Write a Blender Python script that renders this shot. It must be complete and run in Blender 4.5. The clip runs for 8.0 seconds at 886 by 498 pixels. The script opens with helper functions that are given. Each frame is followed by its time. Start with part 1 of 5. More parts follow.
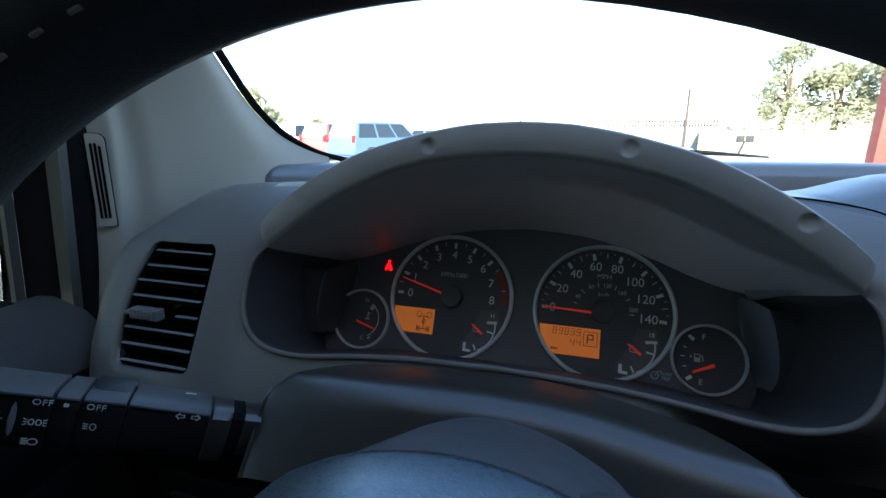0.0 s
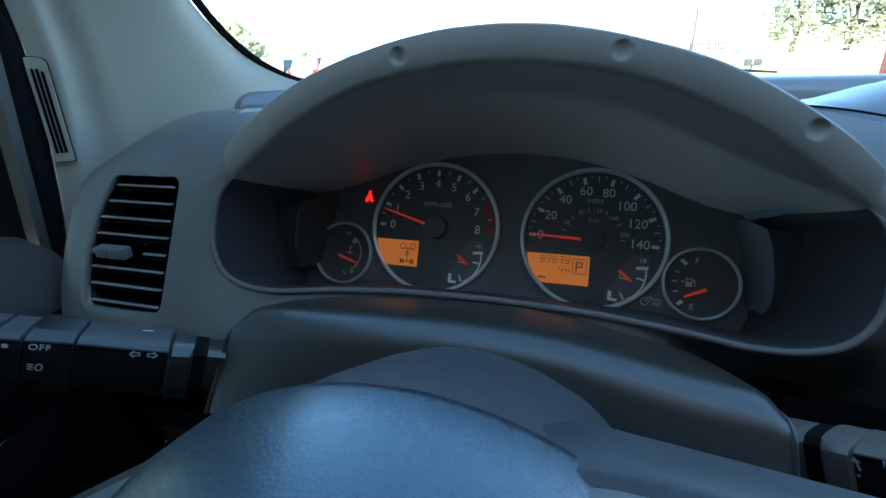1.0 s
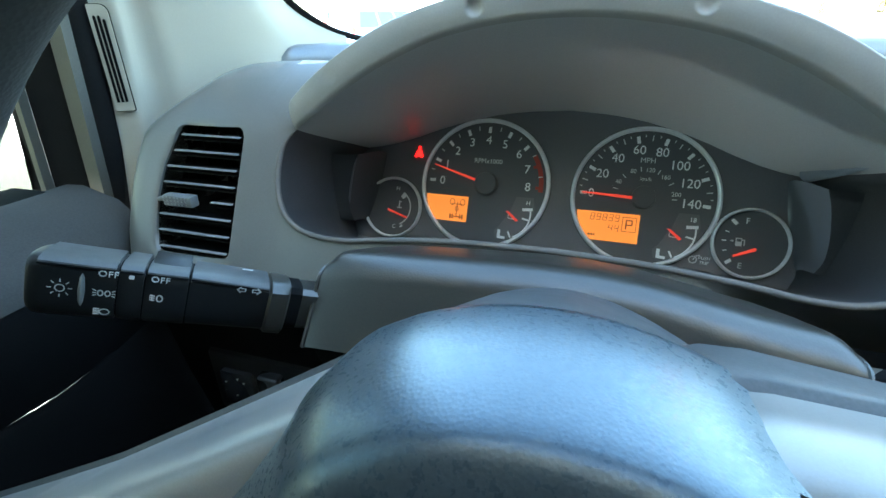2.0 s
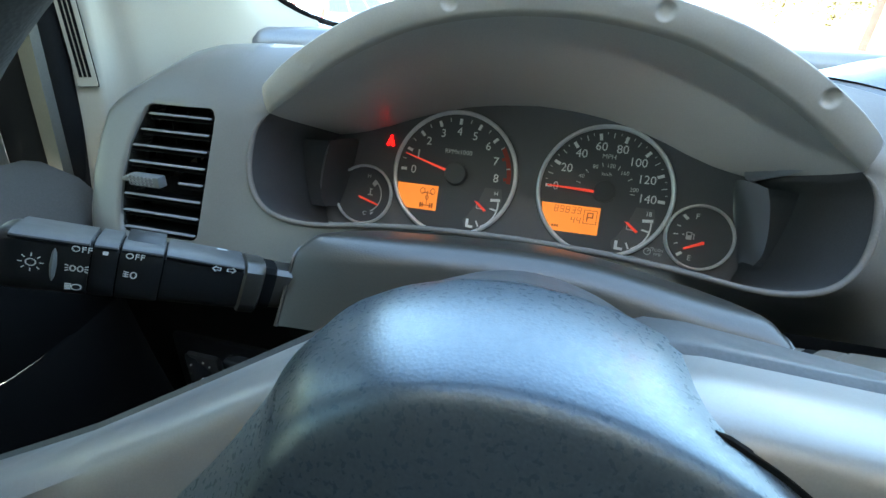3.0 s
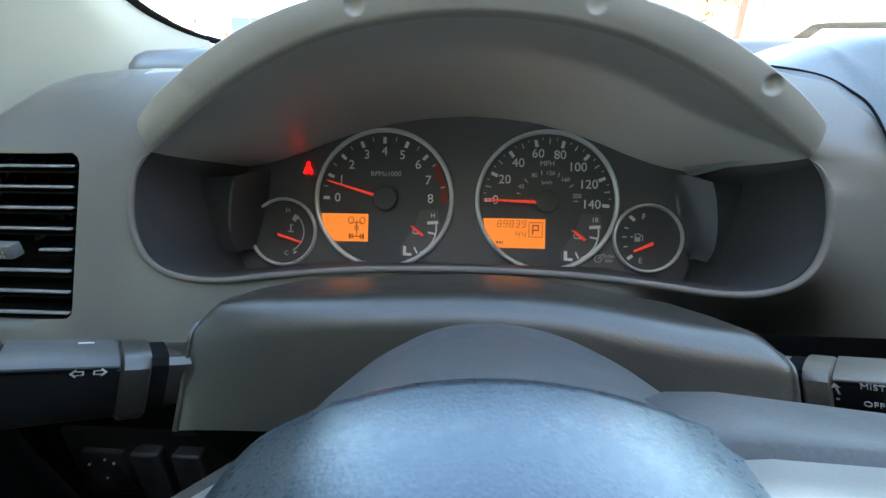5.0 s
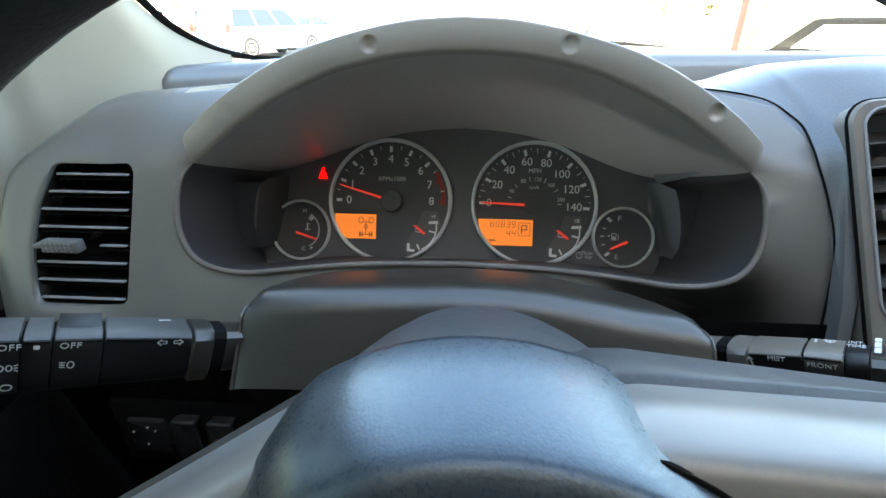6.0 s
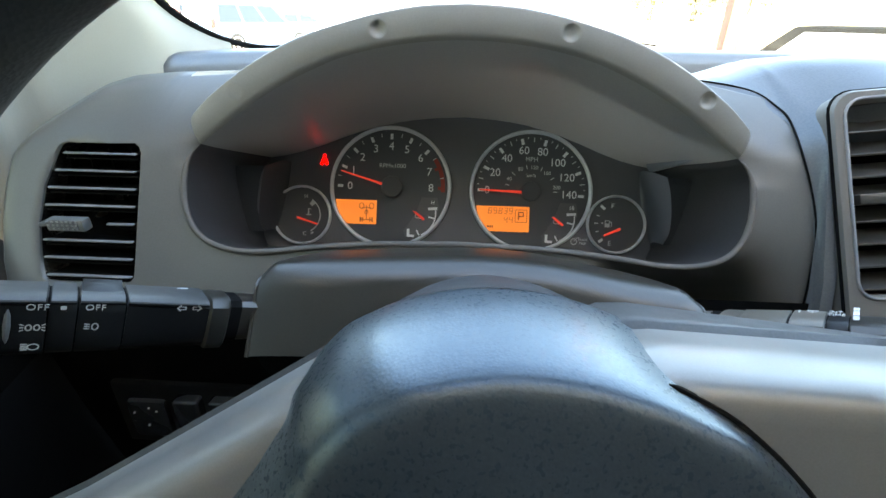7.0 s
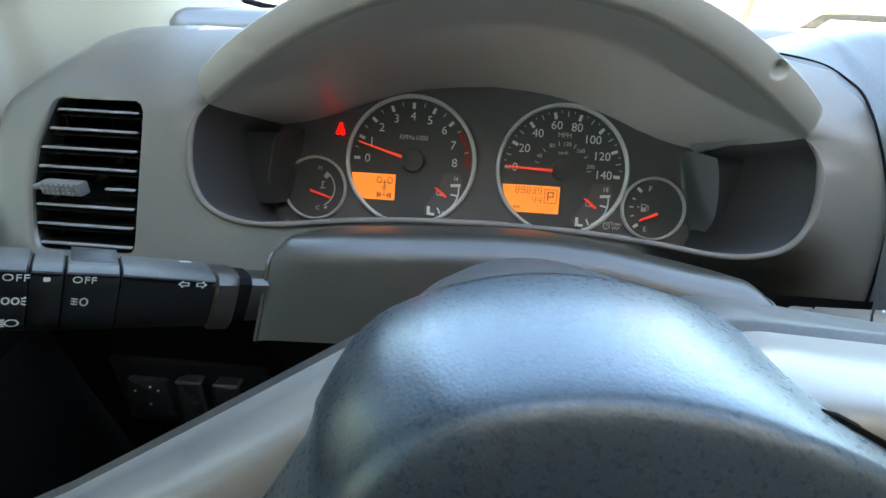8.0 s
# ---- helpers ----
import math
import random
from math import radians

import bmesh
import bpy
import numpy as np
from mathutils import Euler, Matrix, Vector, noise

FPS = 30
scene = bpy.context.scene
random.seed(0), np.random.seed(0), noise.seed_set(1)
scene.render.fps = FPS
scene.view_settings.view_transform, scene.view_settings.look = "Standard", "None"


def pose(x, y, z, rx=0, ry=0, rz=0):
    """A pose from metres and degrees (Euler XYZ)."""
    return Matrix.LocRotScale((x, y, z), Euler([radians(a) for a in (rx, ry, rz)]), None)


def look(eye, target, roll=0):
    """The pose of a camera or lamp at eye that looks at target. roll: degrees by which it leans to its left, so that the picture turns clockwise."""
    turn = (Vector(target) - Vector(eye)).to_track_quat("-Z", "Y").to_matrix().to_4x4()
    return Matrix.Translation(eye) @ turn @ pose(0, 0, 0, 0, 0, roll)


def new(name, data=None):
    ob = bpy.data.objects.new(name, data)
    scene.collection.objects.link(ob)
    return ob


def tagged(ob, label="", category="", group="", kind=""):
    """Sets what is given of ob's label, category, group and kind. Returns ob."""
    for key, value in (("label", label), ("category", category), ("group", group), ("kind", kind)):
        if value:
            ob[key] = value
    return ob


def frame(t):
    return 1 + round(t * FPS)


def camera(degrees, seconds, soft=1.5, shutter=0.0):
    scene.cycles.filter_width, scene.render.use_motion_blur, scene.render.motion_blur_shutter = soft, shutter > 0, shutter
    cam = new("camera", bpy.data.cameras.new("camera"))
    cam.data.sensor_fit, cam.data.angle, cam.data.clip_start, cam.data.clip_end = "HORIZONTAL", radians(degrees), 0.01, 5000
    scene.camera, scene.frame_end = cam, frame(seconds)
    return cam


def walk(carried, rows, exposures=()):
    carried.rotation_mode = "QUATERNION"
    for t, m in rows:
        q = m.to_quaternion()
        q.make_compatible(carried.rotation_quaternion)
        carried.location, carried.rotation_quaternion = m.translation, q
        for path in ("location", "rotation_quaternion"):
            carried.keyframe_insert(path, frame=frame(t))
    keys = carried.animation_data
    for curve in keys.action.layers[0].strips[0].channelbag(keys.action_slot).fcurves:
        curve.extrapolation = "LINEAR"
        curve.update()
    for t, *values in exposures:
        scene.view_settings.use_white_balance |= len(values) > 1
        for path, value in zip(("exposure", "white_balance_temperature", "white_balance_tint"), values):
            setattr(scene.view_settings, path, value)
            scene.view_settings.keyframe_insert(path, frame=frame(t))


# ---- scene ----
cam = camera(87.7, 8.0)
PATH = [
    (0, (0.032, -0.258, 1.274), (-0.514, 1.601, 0.781), 0.0),
    (0.5, (0.028, -0.255, 1.27), (-0.503, 1.568, 0.64), -0.5),
    (1, (0.039, -0.241, 1.263), (-0.483, 1.538, 0.514), -1.5),
    (1.5, (0.043, -0.246, 1.263), (-0.499, 1.5, 0.451), -1.9),
    (2, (0.012, -0.26, 1.261), (-0.525, 1.449, 0.371), -0.7),
    (2.2, (0.01, -0.264, 1.258), (-0.483, 1.441, 0.336), 1.0),
    (3.3, (0.013, -0.27, 1.266), (-0.351, 1.477, 0.362), 1.9),
    (3.5, (0.006, -0.261, 1.27), (-0.336, 1.5, 0.386), 1.2),
    (4, (0.007, -0.254, 1.288), (-0.3, 1.541, 0.463), -1.1),
    (4.5, (0.008, -0.244, 1.269), (-0.207, 1.566, 0.446), -0.6),
    (5, (0.005, -0.234, 1.258), (-0.124, 1.561, 0.387), -0.5),
    (5.2, (0.002, -0.231, 1.259), (-0.112, 1.552, 0.361), -0.3),
    (6.3, (0.01, -0.279, 1.282), (-0.124, 1.505, 0.389), -0.2),
    (6.5, (0.009, -0.276, 1.275), (-0.113, 1.514, 0.39), 0.0),
    (7, (0.0, -0.284, 1.272), (-0.074, 1.503, 0.377), 1.0),
    (7.5, (0.0, -0.281, 1.266), (-0.079, 1.496, 0.352), 1.5),
    (7.8, (-0.01, -0.276, 1.262), (-0.101, 1.499, 0.346), 2.6),
    (8, (-0.013, -0.264, 1.259), (-0.106, 1.486, 0.297), 2.6),
]
walk(cam, [(t, look(eye, target, roll)) for t, eye, target, roll in PATH],
     exposures=[(0.0, 2.47, 5950, 8), (0.6, 2.12, 5850, 6), (1.0, 2.85, 5500, -5), (1.5, 4.2, 6150, -8), (2.2, 4.5, 6700, -5),
                (3.3, 4.40, 7250, 2), (4.0, 3.78, 7500, 6), (5.2, 4.28, 7650, 4), (6.3, 4.1, 8000, 7), (8.0, 4.52, 8000, 6)])

# ---- daylight ----
world = bpy.data.worlds.new("sky")
scene.world = world
world.use_nodes = True
wn = world.node_tree.nodes
sky = wn.new("ShaderNodeTexSky")
sky.sky_type = "NISHITA"
sky.sun_disc = False
sky.sun_elevation, sky.sun_rotation = radians(33), radians(176)
world.node_tree.links.new(sky.outputs[0], wn["Background"].inputs[0])
wn["Background"].inputs[1].default_value = 0.12
sun_data = bpy.data.lights.new("sun", "SUN")
sun_data.energy, sun_data.angle, sun_data.color = 4.0, radians(0.5), (1.0, 0.95, 0.87)
sun = new("sun", sun_data)
sun_from = Vector((math.sin(radians(176)) * math.cos(radians(33)), math.cos(radians(176)) * math.cos(radians(33)), math.sin(radians(33))))
sun.matrix_world = look(sun_from * 50, (0, 0, 0))


# ---- materials ----
def material(name, color, rough=0.6, metal=0.0, spec=0.5, grain=0.0, grain_size=0.001, stain=0.0, stain_size=0.05, emit=0.0, coat=0.0, coat_rough=0.03, bump=0.0, island=0.0):
    """Paint, plastic or metal: base colour with fine grain, larger stains and a fine relief, all in metres."""
    m = bpy.data.materials.new(name)
    m.use_nodes = True
    nodes, links = m.node_tree.nodes, m.node_tree.links
    b = nodes["Principled BSDF"]
    b.inputs["Base Color"].default_value = (*color, 1)
    b.inputs["Roughness"].default_value = rough
    b.inputs["Metallic"].default_value = metal
    b.inputs["Specular IOR Level"].default_value = spec
    b.inputs["Coat Weight"].default_value = coat
    b.inputs["Coat Roughness"].default_value = coat_rough
    if emit:
        b.inputs["Emission Color"].default_value = (*color, 1)
        b.inputs["Emission Strength"].default_value = emit
    if not (grain or stain or bump or island):
        return m
    geo = nodes.new("ShaderNodeNewGeometry")

    def fac_noise(size, detail):
        n = nodes.new("ShaderNodeTexNoise")
        n.inputs["Scale"].default_value = 1 / size
        n.inputs["Detail"].default_value = detail
        links.new(geo.outputs["Position"], n.inputs["Vector"])
        return n

    col = None
    for size, amount, detail in ((grain_size, grain, 2), (stain_size, stain, 5)):
        if not amount:
            continue
        n = fac_noise(size, detail)
        ramp = nodes.new("ShaderNodeMapRange")
        ramp.inputs["From Min"].default_value, ramp.inputs["From Max"].default_value = 0.3, 0.7
        ramp.inputs["To Min"].default_value, ramp.inputs["To Max"].default_value = 1 - amount, 1 + amount
        links.new(n.outputs["Fac"], ramp.inputs["Value"])
        mix = nodes.new("ShaderNodeVectorMath")
        mix.operation = "MULTIPLY" if col else "SCALE"
        if col:
            comb = nodes.new("ShaderNodeCombineXYZ")
            for i in range(3):
                links.new(ramp.outputs[0], comb.inputs[i])
            links.new(col, mix.inputs[0])
            links.new(comb.outputs[0], mix.inputs[1])
        else:
            mix.inputs[0].default_value = color
            links.new(ramp.outputs[0], mix.inputs["Scale"])
        col = mix.outputs[0]
    if island:
        info = nodes.new("ShaderNodeNewGeometry")
        ramp = nodes.new("ShaderNodeMapRange")
        ramp.inputs["To Min"].default_value, ramp.inputs["To Max"].default_value = 1 - island, 1 + island
        links.new(info.outputs["Random Per Island"], ramp.inputs["Value"])
        mix = nodes.new("ShaderNodeVectorMath")
        mix.operation = "SCALE"
        mix.inputs[0].default_value = color
        if col:
            links.new(col, mix.inputs[0])
        links.new(ramp.outputs[0], mix.inputs["Scale"])
        col = mix.outputs[0]
    if col:
        links.new(col, b.inputs["Base Color"])
    if stain:
        n = fac_noise(stain_size * 0.7, 4)
        ramp = nodes.new("ShaderNodeMapRange")
        ramp.inputs["To Min"].default_value, ramp.inputs["To Max"].default_value = max(0.02, rough - 0.12), min(1, rough + 0.12)
        links.new(n.outputs["Fac"], ramp.inputs["Value"])
        links.new(ramp.outputs[0], b.inputs["Roughness"])
    if bump:
        n = nodes.new("ShaderNodeTexVoronoi")
        n.inputs["Scale"].default_value = 1 / grain_size
        links.new(geo.outputs["Position"], n.inputs["Vector"])
        bp = nodes.new("ShaderNodeBump")
        bp.inputs["Strength"].default_value = bump
        bp.inputs["Distance"].default_value = grain_size * 0.15
        links.new(n.outputs["Distance"], bp.inputs["Height"])
        links.new(bp.outputs[0], b.inputs["Normal"])
    return m


def mottle(m, size, low, high):
    """Uneven gloss of a plastic skin, polished by use in places."""
    nodes, links = m.node_tree.nodes, m.node_tree.links
    geo, n, ramp = nodes.new("ShaderNodeNewGeometry"), nodes.new("ShaderNodeTexNoise"), nodes.new("ShaderNodeMapRange")
    n.inputs["Scale"].default_value = 1 / size
    n.inputs["Detail"].default_value = 3
    links.new(geo.outputs["Position"], n.inputs["Vector"])
    ramp.inputs["From Min"].default_value, ramp.inputs["From Max"].default_value = 0.32, 0.68
    ramp.inputs["To Min"].default_value, ramp.inputs["To Max"].default_value = low, high
    links.new(n.outputs["Fac"], ramp.inputs["Value"])
    links.new(ramp.outputs[0], nodes["Principled BSDF"].inputs["Coat Roughness"])


def glass_material(name, tint=(1, 1, 1)):
    m = bpy.data.materials.new(name)
    m.use_nodes = True
    nodes, links = m.node_tree.nodes, m.node_tree.links
    nodes.remove(nodes["Principled BSDF"])
    tr, gl, mix = nodes.new("ShaderNodeBsdfTransparent"), nodes.new("ShaderNodeBsdfGlossy"), nodes.new("ShaderNodeMixShader")
    tr.inputs[0].default_value = (*tint, 1)
    gl.inputs["Roughness"].default_value = 0.02
    mix.inputs[0].default_value = 0.045
    links.new(tr.outputs[0], mix.inputs[1])
    links.new(gl.outputs[0], mix.inputs[2])
    links.new(mix.outputs[0], nodes["Material Output"].inputs[0])
    return m


TRIM = material("grey_dash_plastic", (0.135, 0.132, 0.120), 0.33, spec=0.65, grain=0.05, grain_size=0.0009, stain=0.05, stain_size=0.06, bump=0.12)
TAUPE = material("taupe_vent_frame", (0.150, 0.138, 0.120), 0.45, grain=0.05, grain_size=0.0008, stain=0.05, stain_size=0.03, bump=0.15)
VISOR = material("visor_plastic", (0.31, 0.303, 0.275), 0.5, grain=0.035, grain_size=0.0009, stain=0.05, stain_size=0.05, bump=0.08)
LINING = material("hood_lining_plastic", (0.39, 0.385, 0.37), 0.42, spec=0.5, grain=0.04, grain_size=0.0009, bump=0.05)
PAD = material("soft_dash_pad", (0.130, 0.130, 0.127), 0.32, spec=0.9, grain=0.10, grain_size=0.0011, stain=0.05, stain_size=0.07, bump=0.3)
# blue of the reflected sky put into the sheen's tint
PAD.node_tree.nodes["Principled BSDF"].inputs["Specular Tint"].default_value = (0.58, 0.82, 1.0, 1)
DARK = material("black_tunnel_plastic", (0.046, 0.046, 0.047), 0.62, spec=0.35, grain=0.12, grain_size=0.0008, stain=0.06, bump=0.15)
FACE = material("gauge_face_black", (0.112, 0.109, 0.110), 0.6, grain=0.08, grain_size=0.0006)
DIAL = material("dial_charcoal", (0.072, 0.074, 0.076), 0.6, grain=0.06, grain_size=0.0006)
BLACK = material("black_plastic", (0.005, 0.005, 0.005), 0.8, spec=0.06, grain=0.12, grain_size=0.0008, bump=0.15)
STALK = material("stalk_black_plastic", (0.008, 0.008, 0.0085), 0.45, spec=0.35, grain=0.12, grain_size=0.0007, stain=0.06, bump=0.25)
LIP = material("bezel_lip_plastic", (0.15, 0.135, 0.12), 0.6, spec=0.3, grain=0.08, grain_size=0.0008)
# stalk plastic with the sun on the wiper stalk put into its colour
SUNLITWIPER = material("sunlit_wiper_plastic", (0.155, 0.138, 0.115), 0.36, spec=0.6, grain=0.10, grain_size=0.0008, stain=0.06, bump=0.2)
COVER = material("column_cover_plastic", (0.034, 0.030, 0.024), 0.33, spec=0.85, grain=0.10, grain_size=0.0009, stain=0.06, stain_size=0.04, bump=0.3)
HUB = material("airbag_cover_plastic", (0.024, 0.029, 0.034), 0.38, spec=1.0, coat=0.8, coat_rough=0.30, grain=0.35, grain_size=0.0008, stain=0.14, stain_size=0.0016, bump=0.32)
mottle(HUB, 0.0013, 0.22, 0.44)
# gloss tinted blue to stand for a bluer sky than the one reflected
HUB.node_tree.nodes["Principled BSDF"].inputs["Coat Tint"].default_value = (0.80, 0.91, 1.0, 1)
HUB.node_tree.nodes["Principled BSDF"].inputs["Specular Tint"].default_value = (0.66, 0.85, 1.0, 1)
LEATHER = material("rim_leather", (0.034, 0.037, 0.039), 0.5, grain=0.15, grain_size=0.0012, stain=0.06, bump=0.5)
THREAD = material("stitch_thread", (0.18, 0.18, 0.17), 0.8)
SILVER = material("silver_paint", (0.27, 0.264, 0.255), 0.38, metal=0.40, grain=0.04, grain_size=0.0005, stain=0.03, stain_size=0.03)
CHROME = material("satin_chrome", (0.74, 0.75, 0.75), 0.35, metal=0.25, stain=0.04, stain_size=0.01)
BEIGE = material("pillar_beige_plastic", (0.315, 0.295, 0.24), 0.5, grain=0.02, grain_size=0.001, stain=0.03, stain_size=0.08, bump=0.2)
# brown of the added rear wall, set for the light it bounces forward
BOUNCE = material("brown_bounce_wall", (0.095, 0.084, 0.073), 0.9, spec=0.2, grain=0.12, grain_size=0.003, stain=0.1, stain_size=0.08)
# stands for the driver's dark clothes, mirrored in the airbag cover
DARKBACK = material("dark_reflected_wall", (0.030, 0.027, 0.025), 0.9, spec=0.2, grain=0.12, grain_size=0.003, stain=0.1, stain_size=0.08)
CARPET = material("tan_carpet", (0.21, 0.17, 0.135), 0.95, grain=0.15, grain_size=0.004)
HEADLINER = material("headliner_cloth", (0.45, 0.43, 0.39), 0.95, grain=0.1, grain_size=0.002)
RUBBER = material("black_rubber", (0.008, 0.008, 0.008), 0.85, spec=0.08, grain=0.1, grain_size=0.001)
GREYSEAL = material("grey_weatherstrip", (0.065, 0.062, 0.050), 0.6, grain=0.1, grain_size=0.001)
DOORGREY = material("door_top_vinyl", (0.055, 0.053, 0.049), 0.75, spec=0.3, grain=0.1, grain_size=0.0011, stain=0.05, bump=0.3)
# paler than the stalk: the highlight along its top, put into the colour
LITTOP = material("stalk_lit_top", (0.060, 0.060, 0.058), 0.45, grain=0.1, grain_size=0.0007, stain=0.05, stain_size=0.01, bump=0.15)
ROCKER = material("rocker_gloss_black", (0.03, 0.03, 0.031), 0.22, spec=0.7, stain=0.08, stain_size=0.01)
REARHUB = material("wheel_back_plastic", (0.060, 0.060, 0.062), 0.5, spec=0.5, grain=0.15, grain_size=0.0008, stain=0.08, stain_size=0.012, bump=0.2)
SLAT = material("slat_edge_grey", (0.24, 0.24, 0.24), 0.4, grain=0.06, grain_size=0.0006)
TAB = material("adjuster_grey", (0.15, 0.155, 0.155), 0.5, grain=0.1, grain_size=0.0006)
WHITE = material("white_print", (0.82, 0.83, 0.82), 0.7)
STALKPRINT = material("worn_white_print", (0.66, 0.66, 0.63), 0.7)
DIM = material("grey_print", (0.60, 0.60, 0.59), 0.7)
REDPRINT = material("red_print", (0.30, 0.03, 0.015), 0.6)
NEEDLE = material("red_needle", (0.75, 0.05, 0.03), 0.5, emit=0.03)
LCD = material("amber_display", (0.80, 0.21, 0.035), 0.4, emit=0.05)
LCDINK = material("display_ink", (0.16, 0.05, 0.015), 0.5)
BELT = material("red_warning_light", (1.0, 0.003, 0.006), 0.5, emit=0.4)
ASPHALT = material("pale_concrete", (0.32, 0.31, 0.29), 0.9, grain=0.15, grain_size=0.03, stain=0.2, stain_size=2.0)
WINDSHIELD = glass_material("windshield_glass", (0.94, 0.97, 0.96))
SIDEGLASS = glass_material("side_glass", (0.42, 0.44, 0.41))
# pale blue-grey: the bluish streak on the lining's rolled edge, put into colour
ROLLGLEAM = material("lining_roll_gleam", (0.24, 0.26, 0.29), 0.28, spec=1.0)
LENSEND = material("satin_lens_end", (0.085, 0.090, 0.098), 0.30, spec=1.0)
# opaque pale pane: the daylight through car windows put into its colour
HAZE = material("sunlit_car_window", (0.62, 0.65, 0.62), 0.15)
CARGLASS = material("car_window_dark", (0.03, 0.04, 0.05), 0.08)
LEAF = material("leaves", (0.30, 0.295, 0.19), 0.7, island=0.45)
leaf_nodes, leaf_links = LEAF.node_tree.nodes, LEAF.node_tree.links
see = leaf_nodes.new("ShaderNodeBsdfTranslucent")
see.inputs[0].default_value = (0.44, 0.44, 0.29, 1)
blend = leaf_nodes.new("ShaderNodeMixShader")
blend.inputs[0].default_value = 0.45
leaf_links.new(leaf_nodes["Principled BSDF"].outputs[0], blend.inputs[1])
leaf_links.new(see.outputs[0], blend.inputs[2])
leaf_links.new(blend.outputs[0], leaf_nodes["Material Output"].inputs[0])
BARK = material("bark", (0.12, 0.09, 0.06), 0.9, grain=0.3, grain_size=0.03)
DARKSTEEL = material("dark_painted_steel", (0.045, 0.042, 0.04), 0.7, spec=0.2, stain=0.1, stain_size=0.3)
FIELD = material("dry_grass", (0.30, 0.27, 0.15), 0.95, grain=0.2, grain_size=0.3, stain=0.2, stain_size=4)
REDPOST = material("orange_red_post_paint", (0.30, 0.055, 0.035), 0.6, grain=0.08, grain_size=0.02, stain=0.15, stain_size=0.3)
WOODPOLE = material("weathered_wood_pole", (0.07, 0.055, 0.045), 0.9, grain=0.25, grain_size=0.02)
TYRE = material("tyre_rubber", (0.02, 0.02, 0.02), 0.8, grain=0.2, grain_size=0.02)
ALLOY = material("alloy_wheel", (0.5, 0.5, 0.5), 0.35, metal=0.8)
PAINT_WHITE = material("white_car_paint", (0.75, 0.75, 0.74), 0.25, coat=0.5, stain=0.02)
PAINT_RED = material("maroon_car_paint", (0.26, 0.10, 0.085), 0.25, coat=0.5, stain=0.05)
PAINT_BLUE = material("silver_blue_car_paint", (0.10, 0.16, 0.27), 0.3, coat=0.3, stain=0.05)
# canopy shade put into the paint: near-black, hardly any gloss
PAINT_DARK = material("shaded_car_paint", (0.011, 0.011, 0.0095), 0.8, spec=0.05, stain=0.05)
TAIL = material("tail_lamp_red", (0.4, 0.02, 0.02), 0.2)


# ---- mesh helpers ----
def finish(bm, angle=38):
    bmesh.ops.recalc_face_normals(bm, faces=bm.faces)
    for f in bm.faces:
        f.smooth = True
    for e in bm.edges:
        if len(e.link_faces) == 2 and e.calc_face_angle(0) > radians(angle):
            e.smooth = False


def part(name, bm, mat, parent=None, label="", angle=38):
    """One bmesh as one mesh object under a thing or under a part."""
    finish(bm, angle)
    me = bpy.data.meshes.new(name)
    bm.to_mesh(me)
    bm.free()
    me.materials.append(mat)
    return adopt(new(name, me), parent, label)


def adopt(ob, parent, label=""):
    if parent:
        ob.parent = parent
        ob.matrix_parent_inverse = Matrix.Translation(-parent.location)
    if label:
        ob["label"] = label
    return ob


def thing(name, at, label, category, group="", kind=""):
    ob = new(name)
    ob.location = at
    ob.empty_display_size = 0.05
    return tagged(ob, label, category, group, kind)


def loft(rings, closed=True, loop=False, cap=False, bm=None):
    """Quads between rings of points (all of one length)."""
    bm = bm or bmesh.new()
    rows = [[bm.verts.new(p) for p in ring] for ring in rings]
    k = len(rows[0])
    pairs = list(zip(rows, rows[1:])) + ([(rows[-1], rows[0])] if loop else [])
    for a, b in pairs:
        for i in range(k if closed else k - 1):
            j = (i + 1) % k
            bm.faces.new((a[i], a[j], b[j], b[i]))
    if cap:
        bm.faces.new(rows[0])
        bm.faces.new(rows[-1])
    return bm


def box(lo, hi, bevel=0.0, seg=2, m=None):
    bm = bmesh.new()
    c = [(a + b) / 2 for a, b in zip(lo, hi)]
    s = [abs(b - a) for a, b in zip(lo, hi)]
    bmesh.ops.create_cube(bm, size=1, matrix=Matrix.LocRotScale(c, None, s))
    if bevel:
        bmesh.ops.bevel(bm, geom=bm.edges[:], offset=bevel, segments=seg, affect="EDGES", profile=0.6)
    if m:
        bm.transform(m)
    return bm


def tube(path, r, seg=10, loop=False, cap=True):
    """A round tube along a path; r may be a list."""
    pts = [Vector(p) for p in path]
    rings = []
    for i, p in enumerate(pts):
        a = pts[i - 1] if (i or loop) else p
        b = pts[(i + 1) % len(pts)] if (i < len(pts) - 1 or loop) else p
        d = (b - a).normalized()
        side = d.cross(Vector((0.13, 0.21, 0.97))).normalized()
        up = side.cross(d)
        rr = r[i] if isinstance(r, (list, tuple)) else r
        rings.append([p + rr * (math.cos(t) * side + math.sin(t) * up) for t in (2 * math.pi * k / seg for k in range(seg))])
    return loft(rings, True, loop, cap and not loop)


def spline(pts, n=8, closed=False):
    """Points of a smooth curve through pts."""
    P = [Vector(p) for p in pts]
    out = []
    k = len(P)
    for i in range(k if closed else k - 1):
        p0 = P[i - 1] if (i or closed) else P[i]
        p1, p2 = P[i], P[(i + 1) % k]
        p3 = P[(i + 2) % k] if (i + 2 < k or closed) else p2
        for s in range(n):
            t = s / n
            out.append(0.5 * ((2 * p1) + (p2 - p0) * t + (2 * p0 - 5 * p1 + 4 * p2 - p3) * t * t + (3 * p1 - p0 - 3 * p2 + p3) * t ** 3))
    if not closed:
        out.append(P[-1])
    return out


def interp(x, xs, ys):
    return float(np.interp(x, xs, ys))


